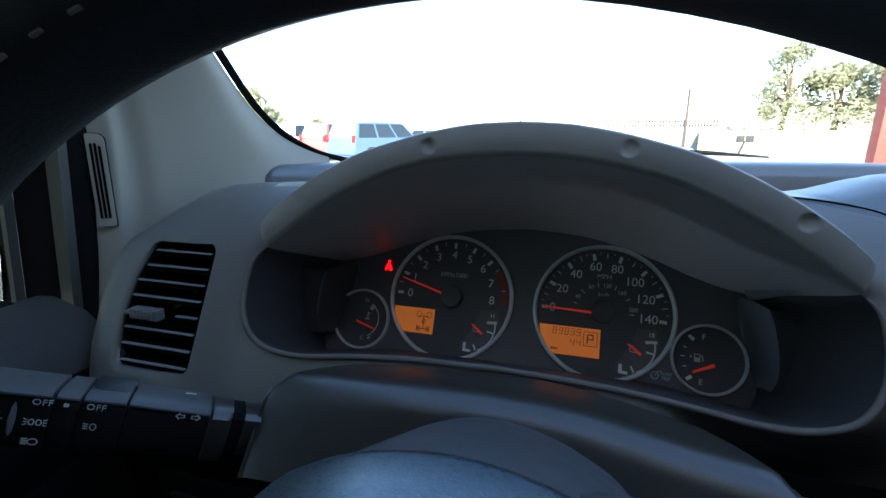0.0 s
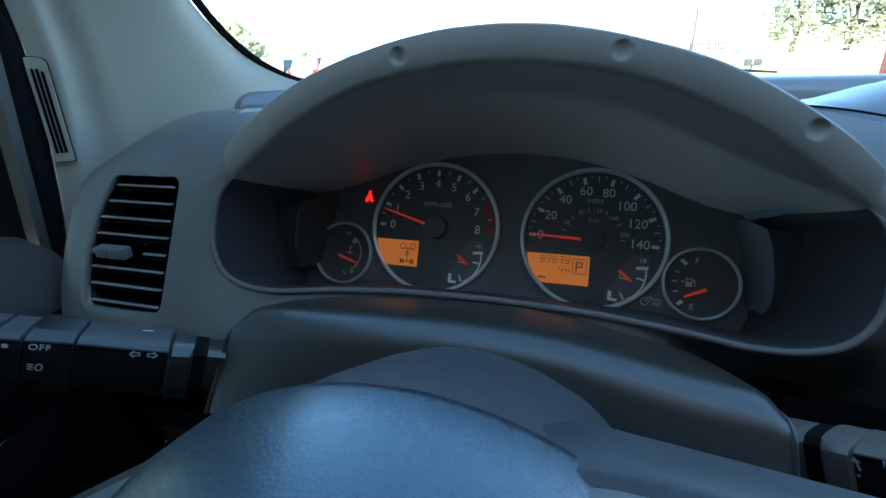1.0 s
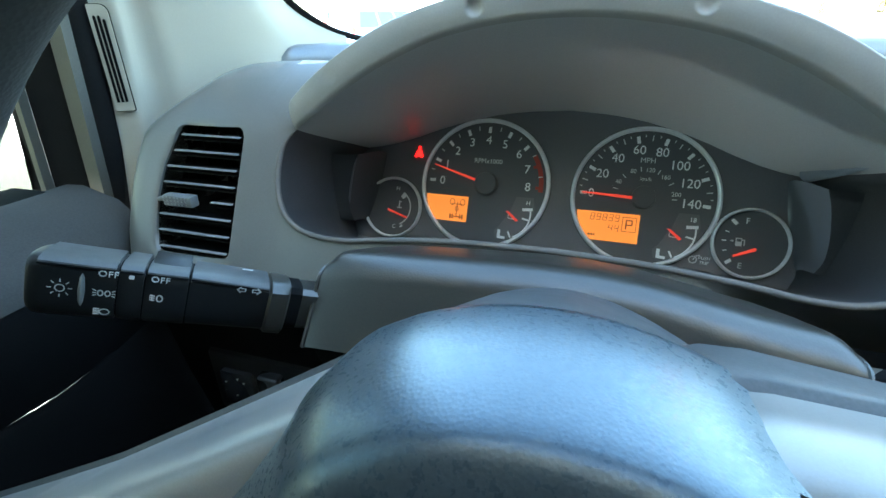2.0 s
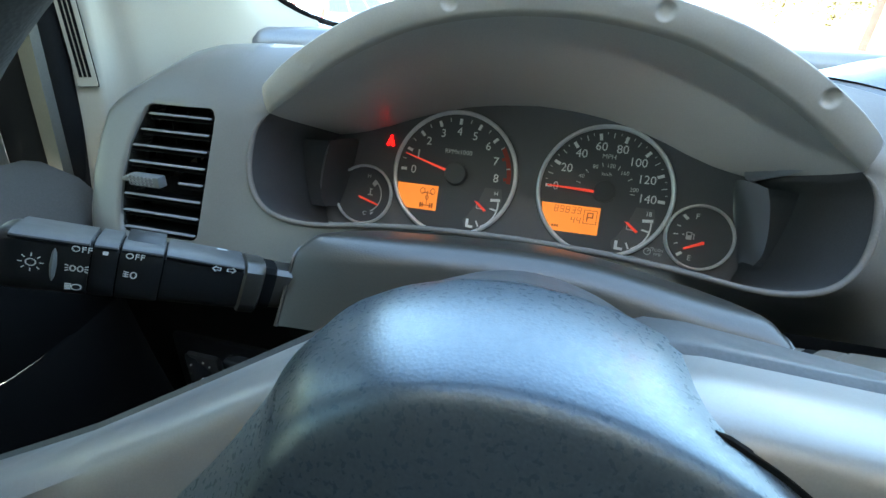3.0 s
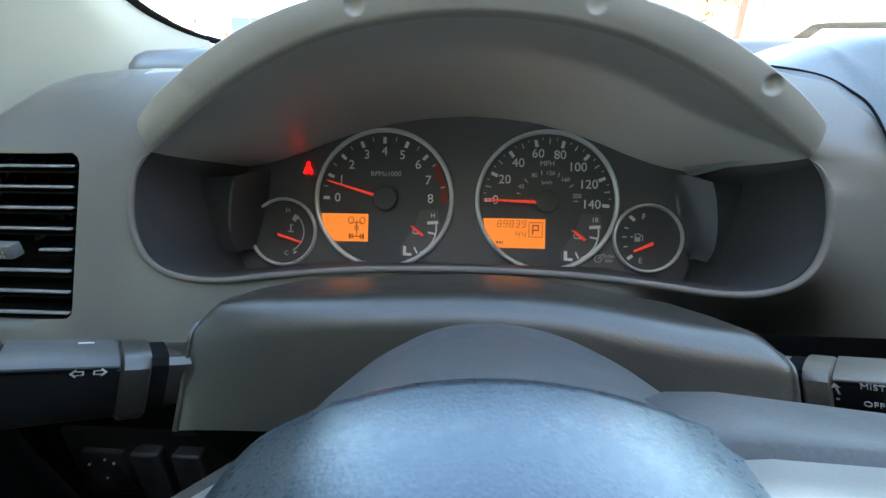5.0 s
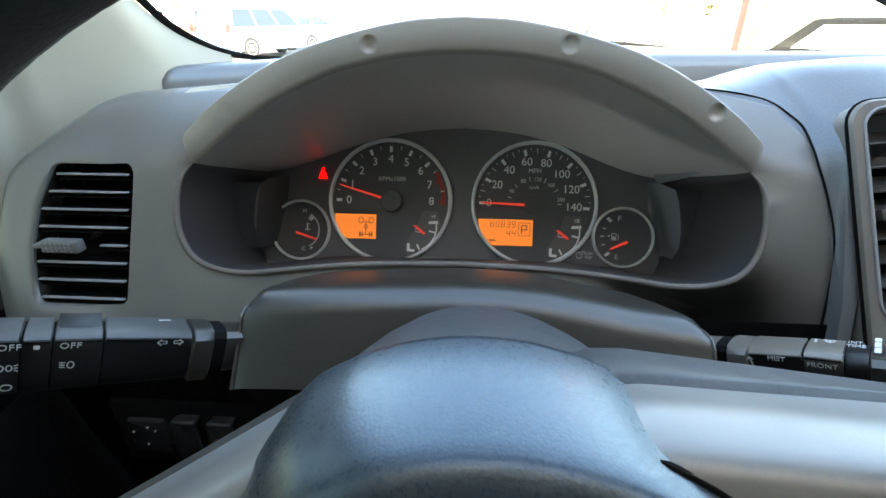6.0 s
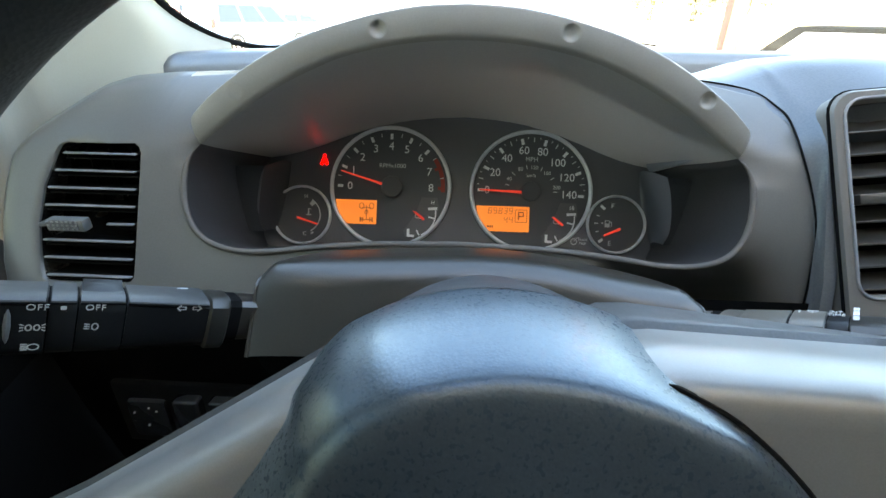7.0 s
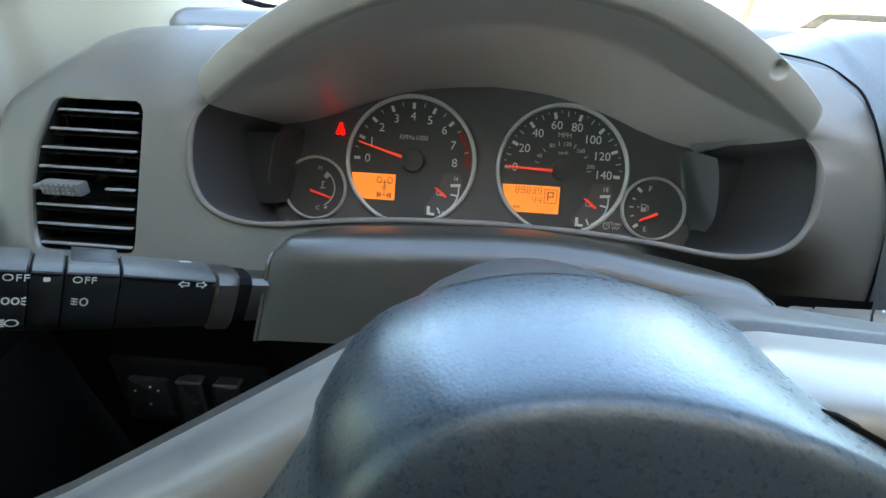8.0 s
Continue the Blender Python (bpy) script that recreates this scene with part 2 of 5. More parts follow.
def frame_of(o, ux, uy):
    ux, uy = Vector(ux).normalized(), Vector(uy)
    uz = ux.cross(uy).normalized()
    uy = uz.cross(ux)
    m = Matrix((ux, uy, uz)).transposed().to_4x4()
    m.translation = o
    return m


def lettering(name, words, size, m, mat, parent, spread=1.0, thick=0.00015):
    """Words in the built-in font as a thin mesh, centred at the pose m."""
    cu = bpy.data.curves.new(name, "FONT")
    cu.body, cu.size, cu.align_x, cu.align_y, cu.extrude, cu.space_character, cu.resolution_u = words, size, "CENTER", "CENTER", thick, spread, 4
    tmp = bpy.data.objects.new(name, cu)
    me = bpy.data.meshes.new_from_object(tmp)
    bpy.data.objects.remove(tmp)
    me.transform(m)
    me.materials.clear()
    me.materials.append(mat)
    me.name = name
    return adopt(new(name, me), parent)


def sheet(name, outline, m, mat, parent, thick=0.0003, label=""):
    """A thin plate with the given outline in the plane of m."""
    bm = bmesh.new()
    lo = [bm.verts.new((x, y, 0)) for x, y in outline]
    hi = [bm.verts.new((x, y, thick)) for x, y in outline]
    bm.faces.new(hi)
    bm.faces.new(lo[::-1])
    k = len(lo)
    for i in range(k):
        bm.faces.new((lo[i], lo[(i + 1) % k], hi[(i + 1) % k], hi[i]))
    bm.transform(m)
    return part(name, bm, mat, parent, label)


def bar(a, b, w):
    """Outline of a straight stroke from a to b."""
    d = Vector((b[0] - a[0], b[1] - a[1])).normalized()
    n = Vector((-d.y, d.x)) * w / 2
    return [(a[0] + n.x, a[1] + n.y), (a[0] - n.x, a[1] - n.y), (b[0] - n.x, b[1] - n.y), (b[0] + n.x, b[1] + n.y)]


def arc_band(r0, r1, a0, a1, c=(0, 0), n=24):
    """Outline of a part of a ring, angles in degrees."""
    an = [radians(a0 + (a1 - a0) * i / n) for i in range(n + 1)]
    return [(c[0] + r1 * math.cos(a), c[1] + r1 * math.sin(a)) for a in an] + [(c[0] + r0 * math.cos(a), c[1] + r0 * math.sin(a)) for a in reversed(an)]


def strokes(name, outlines, m, mat, parent, thick=0.0003):
    """Several thin plates as one printed sign."""
    bm = bmesh.new()
    for o in outlines:
        v = [bm.verts.new((x, y, thick)) for x, y in o]
        bm.faces.new(v)
    bm.transform(m)
    return part(name, bm, mat, parent)


# ---- the ground and the cabin shell ----
bm = bmesh.new()
bmesh.ops.create_grid(bm, x_segments=2, y_segments=2, size=1500)
tagged(part("ground", bm, ASPHALT), "pale sunlit concrete lot with faint stains", "ground", kind="structure")

# windscreen edge: the black line from the cowl up the left pillar, and the same on the far side
CAR_X = 0.40
EDGE_L = spline([(-0.10, 0.290, 1.2405), (-0.165, 0.250, 1.2415), (-0.215, 0.205, 1.2445), (-0.245, 0.165, 1.262), (-0.255, 0.120, 1.292), (-0.258, 0.072, 1.345), (-0.245, -0.03, 1.44), (-0.22, -0.27, 1.61)], 8)


def far_side(p):
    return Vector((2 * CAR_X - p[0], p[1], p[2]))


tagged(part("floor", box((-0.5, -2.2, 0.45), (1.3, 0.5, 0.5)), CARPET), "tan carpeted cabin floor", "floor", kind="structure")
roof_rows = []
for y in np.linspace(-0.27, -2.2, 9):
    roof_rows.append([(x, y, 1.61 + 0.05 * (1 - ((x - CAR_X) / 0.8) ** 2)) for x in np.linspace(-0.30, 1.10, 13)])
bm = loft(roof_rows, closed=False)
bmesh.ops.solidify(bm, geom=bm.faces[:], thickness=0.04)
tagged(part("ceiling", bm, HEADLINER), "beige cloth headliner", "ceiling", kind="structure")
# unseen walls added close behind the camera to shape the cabin light
tagged(part("wall_rear", box((-0.42, -0.50, 1.06), (1.22, -0.46, 1.66)), BOUNCE), "unseen dark brown wall added behind the camera for bounce light", "wall", kind="structure")
tagged(part("wall_rear_lower", box((-0.42, -0.76, 0.45), (1.22, -0.70, 1.06)), DARKBACK), "unseen dark wall added below the brown one to darken reflections", "wall", kind="structure")
tagged(part("wall_rear_ledge", box((-0.42, -0.76, 1.06), (1.22, -0.46, 1.09)), BOUNCE), "unseen dark brown ledge joining the added rear walls", "wall", kind="structure")
tagged(part("wall_right", box((1.12, -2.2, 0.45), (1.18, 0.3, 1.15)), DOORGREY), "grey far door panels", "wall", kind="structure")
tagged(part("wall_front", box((-0.5, 0.42, 0.45), (1.3, 0.46, 1.15)), BLACK), "dark bulkhead under the dashboard", "wall", kind="structure")
for y0, y1 in ((-1.05, -0.95), (-2.2, -2.1)):
    for x0, x1 in ((-0.40, -0.33), (1.12, 1.17)):
        tagged(part("pillar_post", box((x0, y0, 1.12), (x1, y1, 1.63), 0.01), BEIGE), "beige cabin pillar", "pillar", kind="structure")

# unseen windows behind the front seats and in the far front door, darkened to cut side light
FARGLASS = glass_material("far_side_glass", (0.24, 0.25, 0.245))
TINTED = glass_material("dimmed_rear_glass", (0.10, 0.11, 0.11))
for nm, lo, hi, mat in (("window_2", (-0.37, -2.2, 1.14), (-0.366, -0.97, 1.63), TINTED), ("window_3", (1.145, -2.2, 1.14), (1.149, -0.97, 1.63), TINTED),
                        ("window_4", (-0.42, -2.225, 1.24), (1.22, -2.221, 1.65), TINTED), ("window_5", (1.145, -0.95, 1.14), (1.149, 0.25, 1.63), FARGLASS)):
    pane = tagged(part(nm, box(lo, hi), mat), "tinted car window" if mat is TINTED else "unseen far car window, darkened to hold back light", "car window", kind="structure")
    pane.visible_shadow = mat is TINTED
rows = []
for y in np.linspace(-0.2, -2.2, 5):
    rows.append([(-0.30, y, 1.60), (-0.36, y, 1.58), (-0.39, y, 1.56), (-0.40, y, 1.64), (-0.30, y, 1.68)])
tagged(part("roof_rail", loft(rows), HEADLINER), "beige roof rail over the driver's door", "roof rail", kind="structure")
rows = [[(2 * CAR_X - x, y, z) for x, y, z in r] for r in rows]
tagged(part("roof_rail", loft(rows), HEADLINER), "beige roof rail over the far door", "roof rail", kind="structure")

# windscreen pane
rows = []
for p in EDGE_L:
    q = far_side(p)
    rows.append([(p.x + (q.x - p.x) * t, p.y + 0.20 * (1 - (2 * t - 1) ** 2), p.z + (0.0 if p.z > 1.25 else 0.0)) for t in np.linspace(0, 1, 15)])
ws = tagged(part("window_1", loft(rows[10:], closed=False), WINDSHIELD), "clear curved windscreen", "windscreen", kind="structure")
ws.visible_shadow = False

# black ceramic edge of the windscreen with its rubber
rings = []
for i, p in enumerate(EDGE_L):
    w = interp(i / (len(EDGE_L) - 1), (0, 0.2, 0.4, 1), (0.0014, 0.0018, 0.0033, 0.0034))
    inward = Vector((0.7, 0.45, 0.45)).normalized() if p.z > 1.25 else Vector((0.2, 0.2, 0.95)).normalized()
    rings.append([p + inward * w * math.cos(a) + Vector((0, 0.5, 0.3)) * 0.003 * math.sin(a) for a in (k * math.pi / 4 for k in range(8))])
tagged(part("windscreen_seal", loft(rings, cap=True), RUBBER), "black rubber seal round the windscreen", "seal", kind="structure")

# ---- left pillar trim: from the door seal to the windscreen ----
DOOR_EDGE = spline([(-0.312, -0.030, 1.08), (-0.313, -0.013, 1.155), (-0.313, -0.006, 1.20), (-0.313, 0.000, 1.28), (-0.310, -0.02, 1.36), (-0.300, -0.10, 1.45), (-0.28, -0.24, 1.58)], 8)
ks = np.linspace(0, 1, 40)


def along(curve, t):
    f = t * (len(curve) - 1)
    i = min(int(f), len(curve) - 2)
    return curve[i].lerp(curve[i + 1], f - i)


pillar = thing("pillar_trim", (-0.30, 0.0, 1.15), "light beige plastic trim of the left windscreen pillar", "pillar trim", kind="structure")
inner = [Vector((-0.245, 0.235, 1.10)), Vector((-0.235, 0.215, 1.20))] + [p + Vector((-0.004, -0.004, 0)) for p in EDGE_L[18:]]
bm = bmesh.new()
rows = []
for t in ks:
    a, b = along(DOOR_EDGE, t), along(inner, t)
    row = []
    for s in np.concatenate((np.linspace(0, 0.28, 5), np.linspace(0.30, 1, 24))):
        corner = a + Vector((0.0125, 0.0095, 0))
        if s < 0.28:
            row.append(a.lerp(corner, s / 0.31))
        else:
            f = (s - 0.28) / 0.72
            q = a.lerp(corner, 0.90).lerp(b, f)
            row.append(q + Vector((0.93, -0.35, 0)) * (0.0015 - 0.0045 * math.sin(math.pi * min(1, f / 0.22)) + 0.0105 * (math.sin(0.5 * math.pi * f / 0.78) ** 2 if f < 0.78 else 1 - ((f - 0.78) / 0.22) ** 2)) * (0 if f <= 0 else 1))
    rows.append(row)
part("trim_shell", loft(rows, closed=False), BEIGE, pillar, angle=60)
part("edge_seal", loft([[a + Vector((0.0008, -0.0006, 0)), a + Vector((-0.006, -0.006, 0)), a + Vector((-0.012, -0.008, 0)), a + Vector((-0.05, 0.02, 0))] for a in (along(DOOR_EDGE, t) for t in ks)], closed=False), RUBBER, pillar, "black rubber edge")


# demister grille on the pillar
G0, G1 = Vector((-0.3062, 0.0002, 1.2040)), Vector((-0.3062, 0.0050, 1.2715))
grille_m = frame_of((G0 + G1) / 2 + Vector((-0.0006, -0.0029, 0.0012)), (0.797, 0.604, 0.0), G1 - G0)
gl = (G1 - G0).length / 2
outline = []
for cx, cy, a0 in ((0.0060 - 0.005, gl - 0.005, 0), (-0.0056 + 0.001, gl - 0.001, 90), (-0.0056 + 0.001, -gl + 0.001, 180), (0.0060 - 0.001, -gl + 0.001, 270)):
    r = {0: 0.005, 90: 0.001, 180: 0.001, 270: 0.001}[a0]
    outline += [(cx + r * math.cos(radians(a0 + k * 22.5)), cy + r * math.sin(radians(a0 + k * 22.5))) for k in range(5)]
grille = sheet("vent_grille", outline, grille_m, BEIGE, pillar, 0.0022, "beige demister grille with dark slots")
# shade in the groove round the grille, put in as a black sheet
sheet("shadow_gap", [(x * 1.07, y * 1.015) for x, y in outline], grille_m @ Matrix.Translation((0, 0, -0.0006)), RUBBER, grille, 0.0016)
for k in range(3):
    x = -0.0026 + 0.0026 * k
    top = gl - 0.0075 - (0.002 if k == 2 else 0)
    slot = [(x - 0.0009, -gl + 0.006), (x + 0.0009, -gl + 0.006), (x + 0.0009, top), (x, top + 0.0009), (x - 0.0009, top)]
    sheet("slot", slot, grille_m @ Matrix.Translation((0, 0, 0.0021)), BLACK, grille, 0.0005)

# ---- the driver's door: seals, window, panel ----
door = thing("door_1", (-0.36, -0.5, 0.55), "driver's door with black seals and a grey vinyl top", "car door", kind="structure")


def strip(name, x0, y0, k0, x1, y1, k1, mat, lift_=0.0):
    """A strip between two upright lines, each given at the height 1.2 with its lean."""
    rings = []
    for z in (1.135, 1.2, 1.28, 1.36):
        a, b = Vector((x0, y0 + k0 * (z - 1.2), z)), Vector((x1, y1 + k1 * (z - 1.2), z))
        nrm = Vector((a.y - b.y, b.x - a.x, 0)).normalized()
        if nrm.x < 0:
            nrm = -nrm
        m = (a + b) / 2 + nrm * (0.0015 + lift_)
        rings.append([a + nrm * lift_ * 0.5, a.lerp(m, 0.6) + nrm * 0.0004, m, b.lerp(m, 0.6) + nrm * 0.0004, b + nrm * lift_ * 0.5, b - nrm * 0.006, a - nrm * 0.006])
    return part(name, loft(rings, cap=True), mat, door)


strip("door_seal", -0.3130, -0.0075, 0.09, -0.3190, -0.0178, 0.09, RUBBER)
strip("grey_strip", -0.3185, -0.0176, 0.09, -0.3350, -0.0150, 0.082, GREYSEAL)
strip("frame_channel", -0.3345, -0.0146, 0.082, -0.3600, -0.0290, 0.084, RUBBER)
strip("thin_bead", -0.3465, -0.0180, 0.066, -0.3475, -0.0187, 0.066, GREYSEAL, 0.001)
strip("glass_run", -0.3600, -0.0293, 0.084, -0.3660, -0.0287, 0.084, GREYSEAL)
strip("run_channel", -0.3660, -0.0290, 0.084, -0.3800, -0.0295, 0.04, RUBBER)
pane = part("window_pane", box((-0.384, -0.95, 1.150), (-0.381, -0.033, 1.62)), SIDEGLASS, door)
pane.visible_shadow = False
part("belt_seal", box((-0.384, -1.0, 1.142), (-0.345, -0.045, 1.1555), 0.003), RUBBER, door)
def gap_line(y):
    """Height of the curved gap between the door and the kick panel."""
    return interp(-y, (0.0, 0.083, 0.104, 0.123, 0.153, 0.25, 0.7), (1.070, 1.0535, 1.0485, 1.0475, 1.051, 1.055, 1.06))


rows = []
for y in np.concatenate((np.linspace(-0.03, -0.24, 24), np.linspace(-0.28, -0.70, 8))):
    slit = 0.0022 * math.sin(math.pi * min(1, max(0, (-y - 0.080) / 0.085))) ** 0.8 if 0.080 < -y < 0.165 else -0.003
    rows.append([(-0.352, y, 1.155), (-0.335, y, 1.156), (-0.305, y, 1.148), (-0.283, y, 1.130), (-0.281, y, 1.118), (-0.290, y, gap_line(y) + slit), (-0.302, y, gap_line(y) + slit + 0.004), (-0.330, y, 1.09)])
part("door_top", loft([r[:5] for r in rows], closed=False), DOORGREY, door, "grey vinyl door top", 60)
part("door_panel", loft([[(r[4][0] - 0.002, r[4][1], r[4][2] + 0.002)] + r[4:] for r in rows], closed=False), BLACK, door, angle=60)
rows = []
for y in np.concatenate((np.linspace(0.42, 0.0, 6), np.linspace(-0.03, -0.24, 24), np.linspace(-0.28, -0.70, 8))):
    top = gap_line(y) if y < -0.02 else 1.14
    rows.append([(-0.302, y, top - 0.006), (-0.292, y, top), (-0.288, y, top - 0.004), (-0.290, y, 0.9), (-0.29, y, 0.45), (-0.31, y, 0.45)])
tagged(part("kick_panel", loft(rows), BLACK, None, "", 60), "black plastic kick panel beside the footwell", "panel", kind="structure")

# ---- dashboard ----
dash = thing("dashboard", (0.4, 0.1, 0.8), "grey plastic dashboard with a pale upper edge under the windscreen", "dashboard", kind="structure")


def base_y(x):
    """Where the top of the dashboard meets the windscreen."""
    return 0.345 - 0.32 * (x - CAR_X) ** 2 * (1.0 if x > CAR_X else 1.0) - (0.9 * max(0, -0.13 - x) ** 1.5)


xs = np.concatenate((np.linspace(-0.257, -0.239, 8), np.linspace(-0.234, 1.07, 70)))
rows = []
for x in xs:
    yb = base_y(x)
    end = max(0, 1 - (x + 0.257) / 0.012)
    zt = 1.2425 - 0.010 * end ** 2
    wall = yb - 0.062 + 0.006 * end
    rows.append([(x, yb + 0.06, zt - 0.01), (x, yb - 0.004, zt), (x, yb - 0.045, zt + 0.0005), (x, wall + 0.008, zt - 0.0015), (x, wall + 0.002, zt - 0.006), (x, wall, zt - 0.012), (x, wall - 0.006, 1.205), (x, wall - 0.008, 1.15)])
part("cowl_strip", loft(rows, closed=False), PAD, dash, "pale raised strip along the windscreen base", 50)
rows = []
for y in np.linspace(0.11, 0.30, 8):
    rows.append([(x, y, 1.205) for x in np.linspace(-0.27, 1.07, 12)])
# near-black colour stands for shade, so no sunlit sliver of shelf shows
part("shelf", loft(rows, closed=False), BLACK, dash)

# gauge hood opening, half outline from the top middle round to the bottom middle (x, z)
BROW = [(0.0, 1.2628), (0.014, 1.2624), (0.027, 1.2613), (0.041, 1.2594), (0.055, 1.2567), (0.070, 1.2528), (0.085, 1.2470), (0.101, 1.2398), (0.117, 1.2312), (0.1355, 1.2195), (0.148, 1.2107), (0.161, 1.2018)]
TOP = [(x, z - 0.0014) for x, z in BROW]
SIDE = [(0.1650, 1.1968), (0.1684, 1.1900), (0.1695, 1.182), (0.1690, 1.172), (0.1662, 1.162), (0.1600, 1.1530), (0.150, 1.1470), (0.135, 1.1440), (0.117, 1.1440), (0.098, 1.1462), (0.075, 1.1485), (0.045, 1.1505), (0.0, 1.1515)]
SIDE = [(p.x, p.y) for p in spline([(x, z, 0) for x, z in TOP[-1:] + SIDE], 4)][1:]
HALF = TOP + SIDE


def lean(z):
    """The sloping front of the dashboard."""
    return -0.012 + 0.5 * (z - 1.2)


def pod(x):
    t = min(1, max(0, (-0.160 - x) / 0.055))
    return -0.008 * t * t * (3 - 2 * t)


def opening(half):
    """The closed outline from the half one, running left over the top to the right and back below."""
    return [(x, z) for x, z in half] + [(-x, z) for x, z in half[-2:0:-1]]


OPEN = opening(HALF)
NO = len(OPEN)


def at_front(x, z):
    y = lean(z) if z < 1.2 else -0.012 + 0.05 * (z - 1.2)
    return Vector((x, y, z))


# surround panel: from the opening to its outer outline
R_OUT = [(0.1449, 1.2386), (0.156, 1.2379), (0.1716, 1.2359), (0.1836, 1.2328), (0.1902, 1.2273), (0.1945, 1.2221), (0.1962, 1.2125), (0.1982, 1.2011), (0.2025, 1.186), (0.2065, 1.165), (0.2068, 1.136), (0.2068, 1.115), (0.2068, 1.10)]


def outer(x, z):
    """The point of the outer outline that belongs to a point of the opening."""
    cx, cz = 0.0, 1.185
    a = math.atan2(z - cz, abs(x) - cx)
    if x >= 0:
        pts = [(0.0, 1.250), (0.05, 1.250), (0.10, 1.242)] + R_OUT + [(0.2068, 1.075), (0.1, 1.075), (0.0, 1.075)]
    else:
        pts = [(0.0, 1.250), (0.05, 1.250), (0.10, 1.242), (0.150, 1.2366), (0.186, 1.2348), (0.186, 1.20), (0.186, 1.159), (0.186, 1.13), (0.186, 1.108), (0.1, 1.10), (0.0, 1.10)]
    an = [math.atan2(pz - cz, px_ - cx) for px_, pz in pts]
    px_ = interp(-a, [-q for q in an], [p[0] for p in pts])
    pz = interp(-a, [-q for q in an], [p[1] for p in pts])
    return (px_ if x >= 0 else -px_), pz


def panel_y(x, z):
    y = lean(z) + pod(x)
    if z > 1.2:
        y = -0.012 + pod(x) + 0.5 * (z - 1.2) + 1.2 * max(0, z - 1.225) ** 1.3
    over = min(1, max(0, (abs(x) - 0.05) / 0.06))
    side = min(1, max(0, (x - 0.07) / 0.06))
    edge = min(1, max(0, (x - 0.165) / 0.04))
    return y + 9 * side * side * (3 - 2 * side) * (1 - 0.72 * edge * edge * (3 - 2 * edge)) * max(0, 1.186 - max(z, 1.09)) ** 2 + 16 * over * over * (3 - 2 * over) * max(0, z - 1.195) ** 2


OUTER = [outer(x, z) for x, z in OPEN]
OUTER[min(range(NO), key=lambda k: math.hypot(OUTER[k][0] + 0.186, OUTER[k][1] - 1.2348))] = (-0.186, 1.2348)
rings = []
for s in (0.0, 0.03, 0.12, 0.35, 0.65, 0.9, 0.97, 1.0):
    ring = []
    for (x, z), (ox, oz) in zip(OPEN, OUTER):
        qx, qz = x + (ox - x) * s, z + (oz - z) * s
        k = min(1, max(0, (z - 1.186) / 0.030))
        y = panel_y(qx, qz) + (at_front(x, z).y + 0.012 * k - panel_y(x, z)) * (1 - s) ** 3
        if x > 0 and s > 0.9:
            y += 0.0007 * ((s - 0.9) / 0.1) ** 2
        if ox == -0.186 and s > 0.95:
            y += 0.0007 * (s - 0.95) / 0.05
        ring.append((qx, y, qz))
    rings.append(ring)
ring = []
for (x, y, z), (ox_, oz_) in zip(rings[-1], OPEN):
    ring.append((x + (0.001 if x > 0 else 0), y + (0.014 if x > 0 else 0.25), z + (-0.001 if x > 0 else -0.018 * min(1, max(0, (z - 1.2) / 0.03)))))
right_side = rings + [ring]
surround = part("cluster_surround", loft(right_side), TRIM, dash, "grey-green panel round the gauges", 55)

# the left pod with its round-cornered vent opening
VENT = []
for cx, cz, r, a0 in ((-0.2385, 1.1955, 0.006, 90), (-0.2505, 1.159, 0.05, 168), (-0.2455, 1.132, 0.006, 200), (-0.2005, 1.131, 0.005, 270), (-0.2005, 1.196, 0.006, 0)):
    if r == 0.05:
        VENT += [(-0.2520, 1.178), (-0.2545, 1.159), (-0.2535, 1.143)]
    else:
        VENT += [(cx + r * math.cos(radians(a0 + k * 18)), cz + r * math.sin(radians(a0 + k * 18))) for k in range(5)]
POD = [(-0.181, 1.2351), (-0.1955, 1.2344), (-0.2198, 1.2323), (-0.2343, 1.2275), (-0.2469, 1.2180), (-0.2582, 1.2102), (-0.2689, 1.2028), (-0.2755, 1.195), (-0.279, 1.180), (-0.2805, 1.160), (-0.279, 1.135), (-0.275, 1.120), (-0.270, 1.108), (-0.23, 1.108), (-0.181, 1.108), (-0.181, 1.13), (-0.181, 1.16), (-0.181, 1.20)]


def panel_normals(ob, keep):
    """Shade the front of a panel piece by the panel's own curve, so that two pieces of it join without a crease."""
    me = ob.data
    out = [Vector(c.vector) for c in me.corner_normals]
    for f in me.polygons:
        if f.normal.y > -0.25 and f.normal.z < 0.9:
            continue
        for li in f.loop_indices:
            x, y, z = me.vertices[me.loops[li].vertex_index].co
            if keep(x, y, z):
                e = 0.0005
                out[li] = Vector(((panel_y(x + e, z) - panel_y(x - e, z)) / (2 * e), -1, (panel_y(x, z + e) - panel_y(x, z - e)) / (2 * e))).normalized()
    me.normals_split_custom_set(out)


def resample(pts, n, c):
    """n points of the closed outline pts by their angle about c."""
    dense = []
    for i in range(len(pts)):
        a, b = Vector(pts[i]), Vector(pts[(i + 1) % len(pts)])
        dense += [a.lerp(b, k / 12) for k in range(12)]
    an = np.array([math.atan2(p.y - c[1], p.x - c[0]) for p in dense])
    o = np.argsort(an)
    an, X, Z = an[o], np.array([p.x for p in dense])[o], np.array([p.y for p in dense])[o]
    t = np.linspace(-math.pi, math.pi, n, endpoint=False)
    return list(zip(np.interp(t, an, X, period=2 * math.pi), np.interp(t, an, Z, period=2 * math.pi)))


